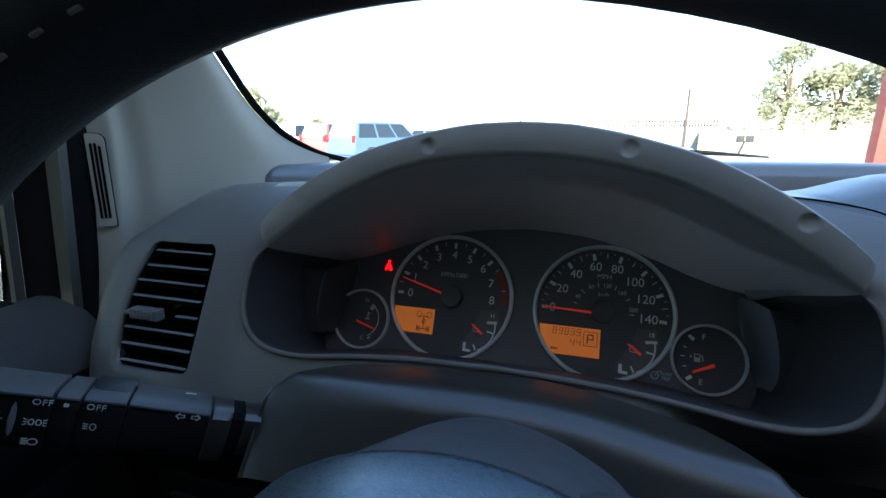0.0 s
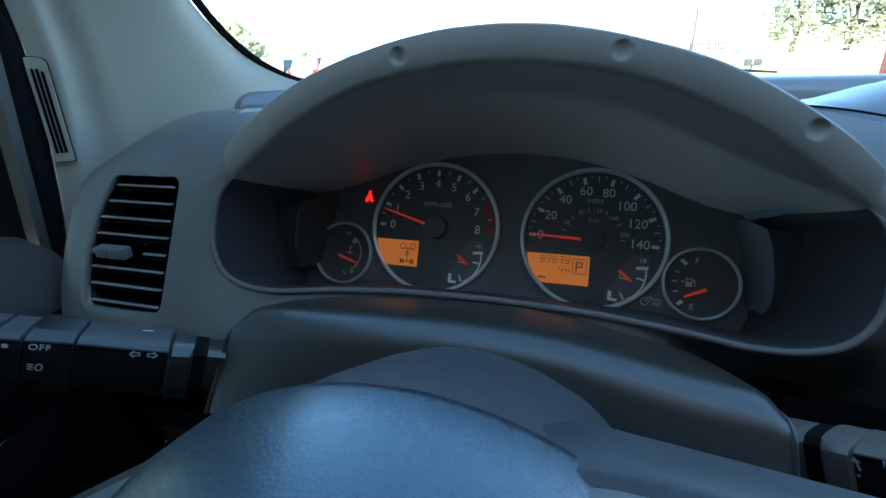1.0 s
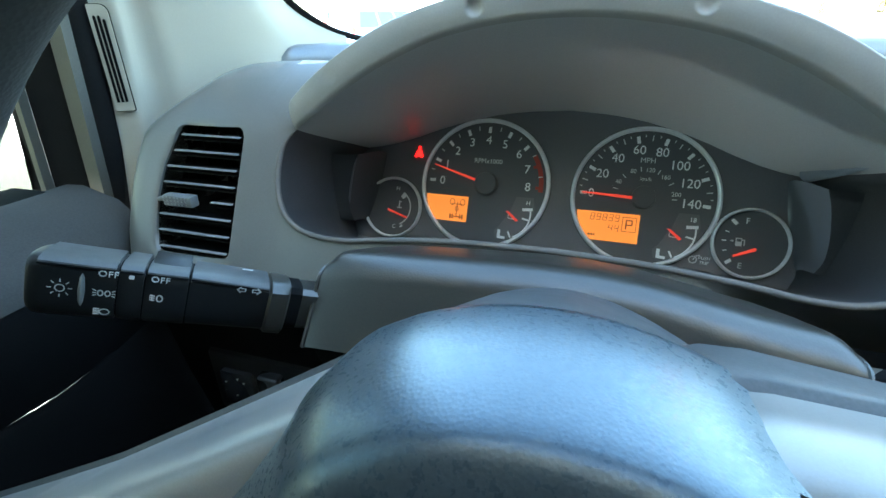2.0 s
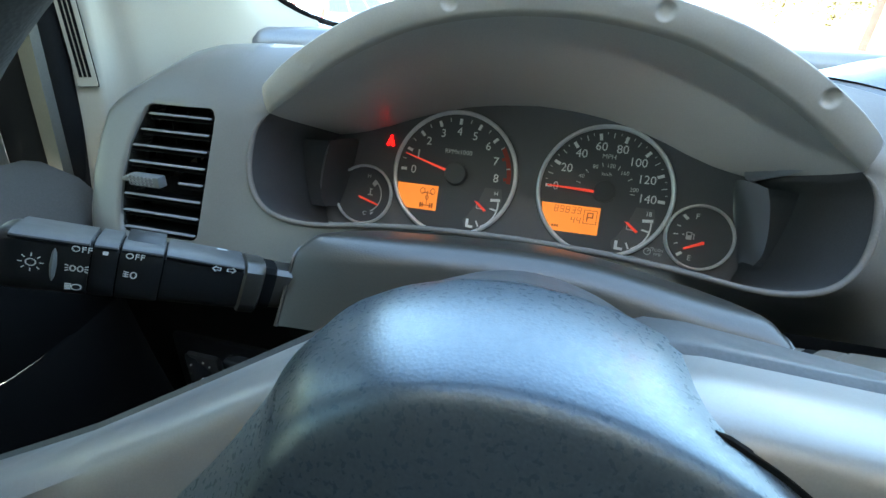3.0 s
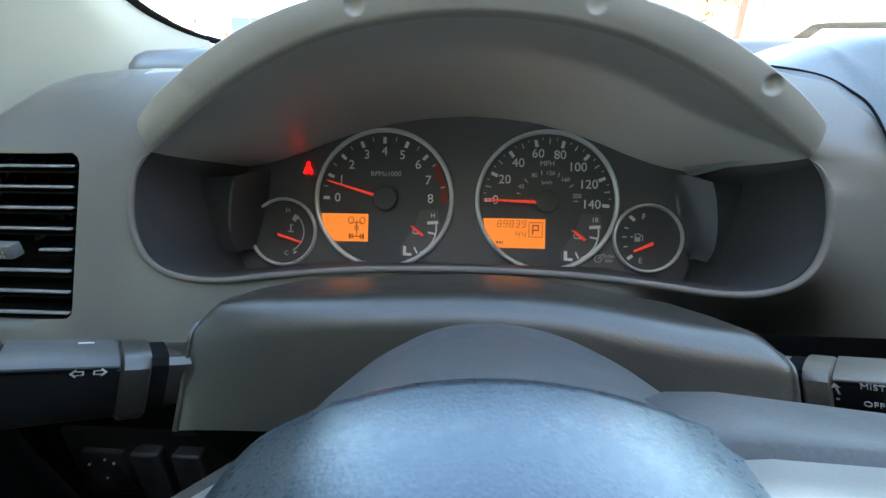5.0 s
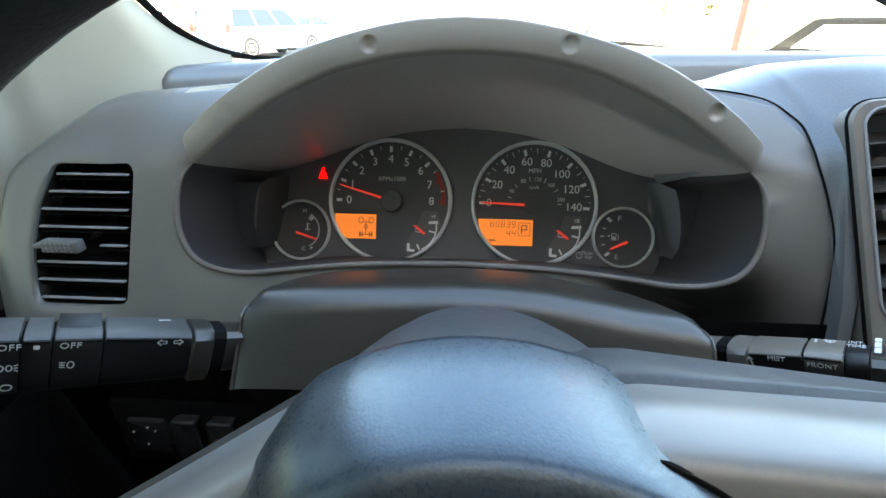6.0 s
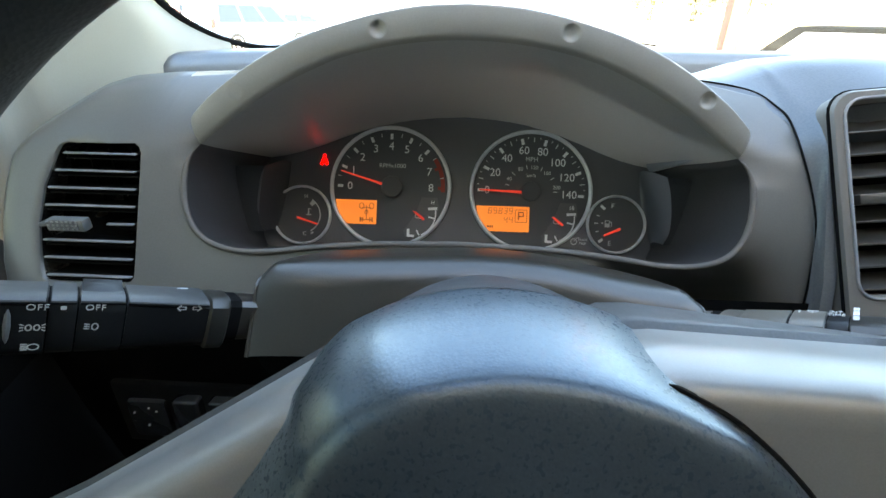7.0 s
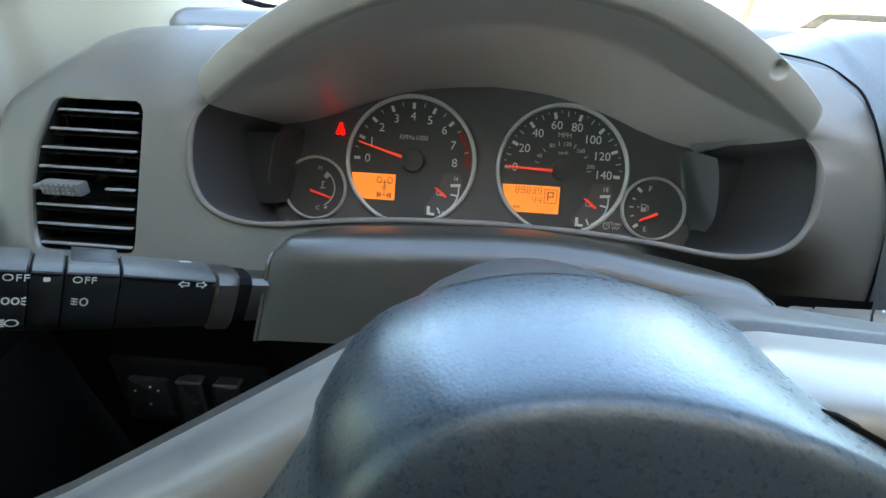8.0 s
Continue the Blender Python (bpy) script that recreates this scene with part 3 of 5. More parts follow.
vo, po = resample(VENT, 96, (-0.225, 1.162)), resample(POD, 96, (-0.225, 1.162))
rings = [[(x, panel_y(x, z) + 0.020, z) for x, z in vo], [(x, panel_y(x, z) + 0.001, z) for x, z in vo]]
for s in (0.05, 0.2, 0.5, 0.8, 0.94, 1.0):
    ring = []
    for (x, z), (ox, oz) in zip(vo, po):
        qx, qz = x + (ox - x) * s, z + (oz - z) * s
        free = ox < -0.19
        ring.append((qx, panel_y(qx, qz) + (0.006 * max(0, (s - 0.8) / 0.2) ** 2 if free else (0.0006 + 0.0014 * min(1, max(0, (qz - 1.208) / 0.012)) * min(1, max(0, (1.236 - qz) / 0.006))) * min(1, max(0, (s - 0.5) / 0.4))), qz))
    rings.append(ring)
rings.append([(x - (0.003 if x < -0.19 else 0), y + 0.010, z + (0.002 if z > 1.2 else 0)) for x, y, z in rings[-1]])
rings.append([(x - (0.004 if x < -0.19 else 0), y + 0.24, z + (-0.020 if z > 1.2 else 0)) for x, y, z in rings[-1]])
pod_end = part("vent_pod", loft(rings), TRIM, dash, "grey-green end of the dashboard round the side vent", 50)
panel_normals(pod_end, lambda x, y, z: x > -0.215 and abs(y - panel_y(x, z)) < 0.0025)
panel_normals(surround, lambda x, y, z: x < -0.176 and abs(y - panel_y(x, z)) < 0.0025)

# lip round the gauge opening
lip_path = [at_front(x, z) + Vector((0, -0.0006, 0)) for x, z in SIDE] + [at_front(-x, z) + Vector((0, -0.0006, 0)) for x, z in SIDE[-2::-1]]
part("bezel_lip", tube(lip_path, [0.0004 + 0.0014 * min(1, k / 9, (len(lip_path) - 1 - k) / 9) for k in range(len(lip_path))], 10), LIP, dash, "pale rounded lip under the gauges")

# centre pad and the knee panel
def crown(x):
    """Height of the pad's top edge."""
    return interp(x, (0.1438, 0.1577, 0.177, 0.2025, 0.2268, 0.249, 0.354, 0.498, 0.7745, 1.06), (1.2358, 1.2380, 1.2423, 1.2485, 1.2532, 1.2549, 1.2565, 1.2565, 1.2532, 1.2470))


def seam(x):
    """Lower end of the pad: the seam to the gauge surround, then the top of the vent frame."""
    if x < 0.2066:
        return interp(x, [p[0] for p in R_OUT[:10]], [p[1] for p in R_OUT[:10]])
    return 1.05 if x < 0.2135 or x > 0.56 else 1.231 + 0.14 * (x - 0.2135)


cols = []
for x in np.concatenate((np.linspace(0.1455, 0.2064, 40), (0.2067, 0.209, 0.2115, 0.2134, 0.2136), np.linspace(0.217, 0.559, 20), (0.561,), np.linspace(0.6, 1.06, 12))):
    c, z_end = crown(x), seam(x)
    zf = max(z_end, c - 0.0035)
    z_roll, k_roll = interp(x, (0.197, 0.226), (1.195, 1.226)), interp(x, (0.197, 0.226), (16, 42))
    grow = min(1, max(0, (x - 0.145) / 0.085))
    swell = 0.009 * grow * grow * (3 - 2 * grow)

    def front(z):
        near = min(1, max(0, (z - z_end) / 0.045)) if x < 0.2066 else min(1, max(0, (z - 1.10) / 0.045))
        near = near * near * (3 - 2 * near)
        drop = 1.2 * max(0, z - 1.225) ** 1.3 * min(1, max(0, 1 - (x - 0.165) / 0.06)) + 0.0010
        return -0.0125 + 0.5 * (z - 1.2) + drop - swell * near + k_roll * max(0, z - z_roll) ** 2
    y = front(zf)
    col = [(x, y + 0.14, c - 0.050), (x, y + 0.095, c - 0.030), (x, y + 0.075, c - 0.012), (x, y + 0.060, c - 0.0045), (x, y + 0.045, c - 0.0008), (x, y + 0.03, c), (x, y + 0.018, max(zf, c - 0.0002)), (x, y + 0.010, max(zf, c - 0.0011)), (x, y + 0.004, max(zf, c - 0.0024))]
    for k, dz in enumerate((0, 0.0015, 0.003, 0.005, 0.0075, 0.011, 0.015, 0.02, 0.026, 0.034, 0.045, 0.06, 0.08, 0.105, 0.14, 0.19)):
        z = max(z_end, zf - dz) - 0.00001 * k
        col.append((x, front(z), z))
    y = front(z_end)
    if x < 0.2066:
        col += [(x, front(z_end - d) + 0.0005 + 0.05 * d, z_end - d) for d in (0.0015, 0.004, 0.008)]
    else:
        col += [(x, y + 0.0010, z_end - 0.004), (x, y + 0.003, z_end - 0.012), (x, y + 0.008, z_end - 0.03)]
    cols.append(col)
part("pad_seam", tube([(p.x, panel_y(p.x, p.y) - 0.0003, p.y) for p in spline([(x, z, 0) for x, z in R_OUT[:12]], 5)], 0.0006, 6), RUBBER, dash)
part("centre_pad", loft(cols, closed=False), PAD, dash, "soft grey pad beside the gauges, its sheen tinted sky blue", 50)
rows = []
for z, dy in ((1.125, 0.0), (1.10, -0.006), (1.06, 0.004), (1.0, 0.012), (0.9, 0.03), (0.7, 0.10)):
    rows.append([(x, -0.045 + dy, z) for x in np.linspace(-0.285, 1.06, 20)])
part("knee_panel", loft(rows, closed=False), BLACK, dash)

# ---- side air vent ----
vent = thing("side_air_vent", (-0.225, -0.03, 1.16), "black side air vent with pale-edged horizontal slats", "air vent")
part("housing", loft([[(x, panel_y(x, z) + 0.003, z) for x, z in vo], [(x, panel_y(x, z) + 0.026, z) for x, z in vo], [(-0.225 + (x + 0.225) * 0.1, panel_y(x, z) + 0.027, 1.162 + (z - 1.162) * 0.1) for x, z in vo]]), BLACK, vent)


def vent_left(z):
    return interp(z, (1.127, 1.132, 1.143, 1.159, 1.178, 1.192, 1.20), (-0.249, -0.2512, -0.2532, -0.2542, -0.2518, -0.2448, -0.241))


for i in range(8):
    z = 1.1962 - 0.00945 * i
    xl, xr, y = vent_left(z) + 0.0015, -0.1965, panel_y(-0.225, z) + 0.002
    if i == 4:
        xl = -0.213
    blade = part("slat", box((xl, y, z - 0.0042), (xr, y + 0.018, z - 0.0032)), BLACK, vent)
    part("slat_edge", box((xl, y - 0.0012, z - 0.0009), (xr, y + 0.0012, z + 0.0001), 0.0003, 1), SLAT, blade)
    part("slat_body", box((xl, y + 0.001, z - 0.0012), (xr, y + 0.016, z - 0.0004), 0.0, 1, Matrix.Translation((0, y, z)) @ Matrix.Rotation(radians(-10), 4, "X") @ Matrix.Translation((0, -y, -z))), BLACK, blade)
for k in range(4):
    x = -0.243 + 0.0135 * k
    part("vane", box((x, panel_y(x, 1.165) + 0.021, 1.128), (x + 0.0006, panel_y(x, 1.165) + 0.024, 1.198)), BLACK, vent)
z = 1.1962 - 0.00945 * 4
y = panel_y(-0.23, z)
tab = part("adjuster_tab", box((-0.2470, y - 0.003, z - 0.0042), (-0.2240, y + 0.004, z + 0.0032), 0.0012), TAB, vent, "ribbed grey adjuster tab")
part("tab_tip", box((-0.2525, y - 0.002, z - 0.0018), (-0.2470, y + 0.003, z + 0.0006), 0.0006), TAB, vent)
for r in range(3):
    for c in range(7):
        part("grip_dot", box((-0.2460 + 0.0029 * c, y - 0.0036, z - 0.0030 + 0.0022 * r), (-0.2445 + 0.0029 * c, y - 0.0028, z - 0.0018 + 0.0022 * r), 0.0002, 1), SLAT, tab)

# ---- centre air vent (its driver's side shows) ----
cvent = thing("centre_air_vent", (0.30, -0.03, 1.18), "dark centre air vents in a taupe frame", "air vent")
CM = frame_of((0.2107, -0.0608, 1.126), (1, 0.0, 0.11), (0, 0.4614, 0.8872))


def rounded(x0, y0, x1, y1, r, n=5):
    out = []
    for cx, cy, a0 in ((x1 - r, y1 - r, 0), (x0 + r, y1 - r, 90), (x0 + r, y0 + r, 180), (x1 - r, y0 + r, 270)):
        out += [(cx + r * math.cos(radians(a0 + 90 * k / n)), cy + r * math.sin(radians(a0 + 90 * k / n))) for k in range(n + 1)]
    return out


o_, i_ = rounded(0.0052, -0.09, 0.36, 0.1262, 0.012), rounded(0.0128, 0.0112, 0.165, 0.1195, 0.009)
def lift(o, d):
    return [CM @ Vector((x, y, d)) for x, y in o]


part("vent_surround", loft([lift(o_, -0.012), lift(o_, 0.0005), lift([(x * 0.996 + 0.0008, y * 0.99) for x, y in o_], 0.0022), lift(rounded(0.0112, 0.0096, 0.1666, 0.1211, 0.010), 0.0022), lift(i_, 0.0), lift(i_, -0.03)]), TAUPE, cvent, "taupe vent surround")
# light caught on the frame's inner edge, drawn as a paler grey bead
part("frame_lit_edge", tube(lift(rounded(0.0112, 0.0096, 0.1666, 0.1211, 0.010), 0.0024), 0.0009, 8, loop=True), SLAT, cvent)
part("outer_edge", tube(lift(o_, -0.0012), 0.0011, 8, loop=True), BLACK, cvent)
part("housing", loft([lift(i_, -0.004), lift(i_, -0.035), lift([(0.09 + (x - 0.09) * 0.05, 0.05 + (y - 0.05) * 0.05) for x, y in i_], -0.036)]), BLACK, cvent)
for k in range(8):
    h = 0.0175 + 0.0128 * k
    tilt = Matrix.Translation((0, h, -0.010)) @ Matrix.Rotation(radians(38), 4, "X") @ Matrix.Translation((0, -h, 0.010))
    part("slat", box((0.0135, h - 0.0008, -0.019), (0.164, h + 0.0008, -0.004), 0.0005, 1, CM @ tilt), COVER, cvent)
part("adjuster_tab", box((0.016, 0.062, -0.006), (0.046, 0.068, 0.002), 0.001, 2, CM), COVER, cvent)

# ---- visor over the gauges ----
visor = thing("gauge_visor", (0.0, 0.0, 1.22), "grey plastic visor arching over the gauges with round dimples", "gauge hood")
CREST = [(0.0, 1.2793), (0.02, 1.2784), (0.033, 1.2769), (0.050, 1.2738), (0.066, 1.2698), (0.082, 1.2652), (0.097, 1.2598), (0.113, 1.2523), (0.131, 1.2420), (0.147, 1.2312), (0.155, 1.2246), (0.1605, 1.2196), (0.1628, 1.2168), (0.1636, 1.2140)]
IN_C = spline([(x, z, 0) for x, z in BROW], 5)
OUT_C = spline([(x, z, 0) for x, z in CREST], 5)
IN_X, IN_Z = [p.x for p in IN_C], [p.y for p in IN_C]
OUT_X, OUT_Z = [p.x for p in OUT_C], [p.y for p in OUT_C]
DIMPLES = ((-0.1325, 1.2325, 0.0006), (-0.0482, 1.2664, 0.0023), (0.0545, 1.2662, 0.0018), (0.1338, 1.2338, 0.0023))


def brow_point(u, f):
    """A point of the visor's front: u runs along it from end to end, f from the inner to the outer edge."""
    xi, xo = 0.161 * abs(u), 0.1636 * abs(u)
    zi, zo = interp(xi, IN_X, IN_Z), interp(xo, OUT_X, OUT_Z)
    x = (xi + (xo - xi) * f) * (1 if u >= 0 else -1)
    z = zi + (zo - zi) * f
    end = max(0, (abs(u) - 0.975) / 0.025)
    y = -0.0122 - 0.0012 * math.sin(math.pi * f) + 0.0012 * end * end
    for cx, cz, deep in DIMPLES:
        d = math.hypot(x - cx, z - cz) / 0.0045
        if d < 1:
            y += deep * (1 - d ** 2.6)
    return x, y, z


rings = []
for u in list(np.linspace(-1, -0.985, 8)) + list(np.linspace(-0.98, 0.98, 420)) + list(np.linspace(0.985, 1, 8)):
    face = [brow_point(u, f) for f in [0.20 + 0.03 * k for k in range(26)]]
    x0, y0, z0 = face[0]
    xi, _, zi = brow_point(u, 0.0)
    roll_r = 0.0042 * (0.45 + 0.55 * min(1, (1 - abs(u)) / 0.25))
    low = zi - 0.0013
    ring = []
    for k in range(7):
        g = k / 7
        a = radians(42) * (1 - g)
        ring.append((xi + (x0 - xi) * g, y0 + roll_r * (1 - math.cos(a)) + 0.0014 * (1 - g) ** 2, low + (z0 - low) * (1 - math.sin(a) / math.sin(radians(42))) ** 0.85))
    x1, y1, z1 = brow_point(u, 1.0)
    ring += face + [(x1, y1 + 0.0006, z1 - 0.0004), (x1, y1 + 0.0022, z1), (x1, 0.002, z1 - 0.0004), (x1, 0.05, z1 - 0.007), (x1 * 0.98, 0.10, z1 - 0.020), (xi * 0.98, 0.10, zi - 0.005), (xi, 0.008, zi + 0.004)]
    rings.append(ring)
part("hood_shell", loft(rings, cap=True), VISOR, visor, angle=50)

# ---- instrument cluster ----
cluster = thing("instrument_cluster", (0.0, 0.06, 1.10), "black instrument cluster with four ringed gauges, lit", "instrument cluster")
FV, FN = Vector((0, 0.434, 0.901)), Vector((0, -0.901, 0.434))
FACE_O = Vector((0.0, 0.067, 1.15))
FM = frame_of(FACE_O, (1, 0, 0), FV)


def on_face(x, z, n=0.0):
    return Vector((x, 0.067 + 0.4817 * (z - 1.15), z)) + FN * n


sheet("mask", rounded(-0.19, -0.075, 0.19, 0.075, 0.01), FM @ Matrix.Translation((0, 0, -0.002)), FACE, cluster, 0.002)


def back_half():
    """Where the tunnel meets the face: half outline with as many points as the opening."""
    pts = []
    for x, z in TOP:
        bx = x * 0.90
        pts.append((bx, interp(bx, (0, 0.03, 0.05, 0.07, 0.09, 0.104, 0.115, 0.130, 0.148), (1.2015, 1.1997, 1.1965, 1.1917, 1.1850, 1.1795, 1.1755, 1.1715, 1.1685))))
    for k, (x, z) in enumerate(SIDE):
        t = k / (len(SIDE) - 1)
        pts.append((interp(t, (0, 0.1, 0.4, 0.6, 0.8, 1), (0.148, 0.149, 0.149, 0.145, 0.09, 0.0)), interp(t, (0, 0.1, 0.4, 0.6, 0.8, 1), (1.165, 1.155, 1.112, 1.103, 1.110, 1.1105))))
    return pts


back = [(x * 1.068 if x < 0 else x, z) for x, z in opening(back_half())]
def mouth(x, z):
    """Where the tunnel begins, just behind the visor's rolled edge or the lip."""
    return at_front(x, z) + Vector((0, 0.0025, 0)) if z < 1.196 else Vector((x, -0.0096, z + 0.0004))


rings = [[mouth(x, z) for x, z in OPEN]]
for s in (0.015, 0.03, 0.05, 0.075, 0.1, 0.13, 0.16, 0.2, 0.25, 0.31, 0.38, 0.46, 0.6, 0.8, 1.0):
    ring = []
    for (x, z), (bx, bz) in zip(OPEN, back):
        a, b = mouth(x, z), on_face(bx, bz, 0.0008)
        q = a.lerp(b, s)
        if z > 1.196:
            q.z -= 0.0072 * (1 - math.exp(-s / 0.12)) * (1 - s) * min(1, (z - 1.196) / 0.03)
        ring.append(q)
    rings.append(ring)
part("hood_lining", loft([[r[k] for k in list(range(NO - 11, NO)) + list(range(0, 12))] for r in rings], closed=False), LINING, visor, "grey lining under the hood", 50)
part("tunnel", loft([r[11:NO - 10] for r in rings], closed=False), DARK, cluster, "dark tunnel shading the gauges", 50)

# glossy side walls of the lens, each with a flange to the tunnel, and the pale roll above for the lining's gleam
WALL = [(0.1398, 1.1770), (0.1438, 1.1680), (0.1468, 1.1580), (0.1490, 1.1490), (0.1503, 1.1400), (0.1503, 1.1330), (0.1480, 1.1262)]
WALL = [(p.x, p.y) for p in spline([(x, z, 0) for x, z in WALL], 3)]
for sx in (1, -1):
    rows = []
    for k, (x, z) in enumerate(WALL):
        t = k / (len(WALL) - 1)
        foot = Vector((0.1385 + 0.011 * t ** 1.5, 0.0665 + 0.4817 * (z - 0.0115 - 1.15), z - 0.0115))
        rim_ = Vector((x, 0.027, z))
        row = []
        for f in np.linspace(0, 1, 12):
            side, rise = math.sin(f * math.pi / 2), 1 - math.cos(f * math.pi / 2)
            row.append((sx * (foot.x + (rim_.x - foot.x) * side), foot.y + (rim_.y - foot.y) * rise, foot.z + (rim_.z - foot.z) * f))
        rows.append(row)
    part("lens_end", loft(rows, closed=False), LENSEND if sx > 0 else DARK, cluster, "satin end of the gauge lens" if sx > 0 else "", 60)
    part("lens_flange", loft([[Vector(r[-1]), Vector(r[-1]) + Vector((sx * 0.0006, -0.0003, 0)), Vector(r[-1]) + Vector((sx * 0.030, 0.004, -0.002))] for r in rows], closed=False), DARK, cluster)
    if sx < 0:
        # thin paler bead drawn for the upright gleam on the left rim
        part("lens_edge", tube([Vector(r[-1]) for r in rows[1:13]], [0.0002] + [0.0007] * 10 + [0.0002], 6), LENSEND, cluster)
# added roll, coloured pale to read as the reflection along the lining's edge
part("lining_gleam_roll", tube(spline([(0.1430, 0.064, 1.1748), (0.1480, 0.045, 1.1838), (0.1502, 0.030, 1.1905), (0.1528, 0.014, 1.1975), (0.1575, -0.001, 1.2035)], 5), [0.0050 - 0.0032 * (k / 20) ** 1.5 for k in range(21)], 24), ROLLGLEAM, cluster, "pale satin roll for the bluish reflection under the hood")


PX = 0.00015


def gauge(name, c, r, cut, label):
    """A dial with its bright ring; cut is where the lower lip hides it."""
    disc = sheet(name, [(r * math.cos(a), r * math.sin(a)) for a in (k * math.pi / 36 for k in range(72))], FM @ Matrix.Translation((*c, 0.0002)), DIAL, cluster, 0.0006, label)
    rings = []
    for a in (k * math.pi / 48 for k in range(96)):
        d = Vector((math.cos(a), math.sin(a), 0))
        rings.append([FM @ (Vector((*c, 0)) + d * (r + o * (1 if r > 0.03 else 0.65)) + Vector((0, 0, h))) for o, h in ((-0.0013, 0.0006), (-0.0009, 0.0028), (0.0002, 0.0036), (0.0012, 0.0032), (0.0018, 0.0018), (0.0019, 0.0))])
    part("bezel_ring", loft(rings, closed=False, loop=True), CHROME, disc, "satin chrome ring")
    return disc


def dial_m(c, x, y, n=0.0010):
    """Pose on the face of a mark x, y print units from a dial's middle."""
    return FM @ Matrix.Translation((c[0] + x * PX, c[1] + y * PX, n))


def needle(c, tail, tip, w0, w1, parent):
    a, b = Vector(tail) * PX, Vector(tip) * PX
    d = (b - a).normalized()
    s = Vector((-d.y, d.x))
    o = [a + s * w0, a - s * w0, b - s * w1, b + s * w1]
    sheet("needle", [(p.x, p.y) for p in o], FM @ Matrix.Translation((*c, 0.0034)), NEEDLE, parent, 0.0012, "red needle")


TC, SC, HC, FC = (-0.0575, 0.0), (0.0542, 0.0), (-0.1285, -0.0245), (0.1218, -0.0240)
tach = gauge("tachometer", TC, 0.0470, 0, "charcoal rev counter dial, needle just below one")
speedo = gauge("speedometer", SC, 0.0466, 0, "charcoal speedometer dial, needle at zero")
temp = gauge("temperature_gauge", HC, 0.0228, 0, "small dark coolant temperature gauge")
fuel = gauge("fuel_gauge", FC, 0.0220, 0, "small dark fuel gauge, low")

# rev counter
minor = []
for i in range(0, 17):
    a = radians(180 - 11.25 * i)
    d = Vector((math.cos(a), math.sin(a)))
    if i % 2 == 0:
        big = i >= 0
        sheet("tick", bar(tuple(d * 254 * PX), tuple(d * 284 * PX), 15 * PX), FM @ Matrix.Translation((*TC, 0.0009)), REDPRINT if i > 13 else WHITE, tach)
        r = 217 if i // 2 not in (6, 7) else 222
        lettering("numeral", str(i // 2), 0.0088, dial_m(TC, d.x * r, d.y * r), WHITE, tach)
    else:
        minor.append(bar(tuple(d * 268 * PX), tuple(d * 288 * PX), 4.5 * PX))
strokes("minor_ticks", minor, FM @ Matrix.Translation((*TC, 0.0009)), DIM, tach)
sheet("red_zone", arc_band(270 * PX, 292 * PX, -4, 34), FM @ Matrix.Translation((*TC, 0.00085)), REDPRINT, tach)
lettering("units", "RPMx1000", 0.0049, dial_m(TC, 8, 113), DIM, tach)
needle(TC, (-40, 13), (-262, 78), 0.0010, 0.0004, tach)
bm = loft([[FM @ Vector((TC[0] + 0.0015 + r * math.cos(a), TC[1] + r * math.sin(a), h)) for a in (k * math.pi / 16 for k in range(32))] for r, h in ((0.0088, 0.0008), (0.0086, 0.004), (0.0078, 0.0052), (0.0001, 0.0055))])
part("needle_hub", bm, DIAL, tach)
lcd_o = [(x, y) for x, y in ((-0.0105, -0.0302), (-0.0105, -0.0110), (-0.0435, -0.0110), (-0.0425, -0.017), (-0.0400, -0.0225), (-0.0370, -0.0270), (-0.0340, -0.0302))]
lcd1 = sheet("display", lcd_o, FM @ Matrix.Translation((*TC, 0.0012)), LCD, tach, 0.0004, "amber drive-mode display")


def ink(name, outs, c, parent):
    strokes(name, outs, FM @ Matrix.Translation((c[0], c[1], 0.0017)), LCDINK, parent, 0.0002)


def ring_of(cx, cy, rx, ry, w, n=14):
    outs = []
    for k in range(n):
        a, b = 2 * math.pi * k / n, 2 * math.pi * (k + 1) / n
        outs.append([(cx + rx * math.cos(a), cy + ry * math.sin(a)), (cx + rx * math.cos(b), cy + ry * math.sin(b)), (cx + (rx - w) * math.cos(b), cy + (ry - w) * math.sin(b)), (cx + (rx - w) * math.cos(a), cy + (ry - w) * math.sin(a))])
    return outs


ink("drive_sign", ring_of(-0.0225, -0.0157, 0.0021, 0.0026, 0.0005) + ring_of(-0.0145, -0.0157, 0.0021, 0.0026, 0.0005) + ring_of(-0.0185, -0.0207, 0.0015, 0.0018, 0.0005) + [bar((-0.0185, -0.0155), (-0.0185, -0.027), 0.0006), bar((-0.0225, -0.0172), (-0.0145, -0.0172), 0.0005), bar((-0.0225, -0.0268), (-0.0145, -0.0268), 0.0006)], TC, lcd1)
ink("wheel_sign", [bar((-0.0232, -0.0285), (-0.0232, -0.0248), 0.0012), bar((-0.0214, -0.0285), (-0.0214, -0.0248), 0.0008), bar((-0.0138, -0.0285), (-0.0138, -0.0248), 0.0012), bar((-0.0156, -0.0285), (-0.0156, -0.0248), 0.0008)], TC, lcd1)


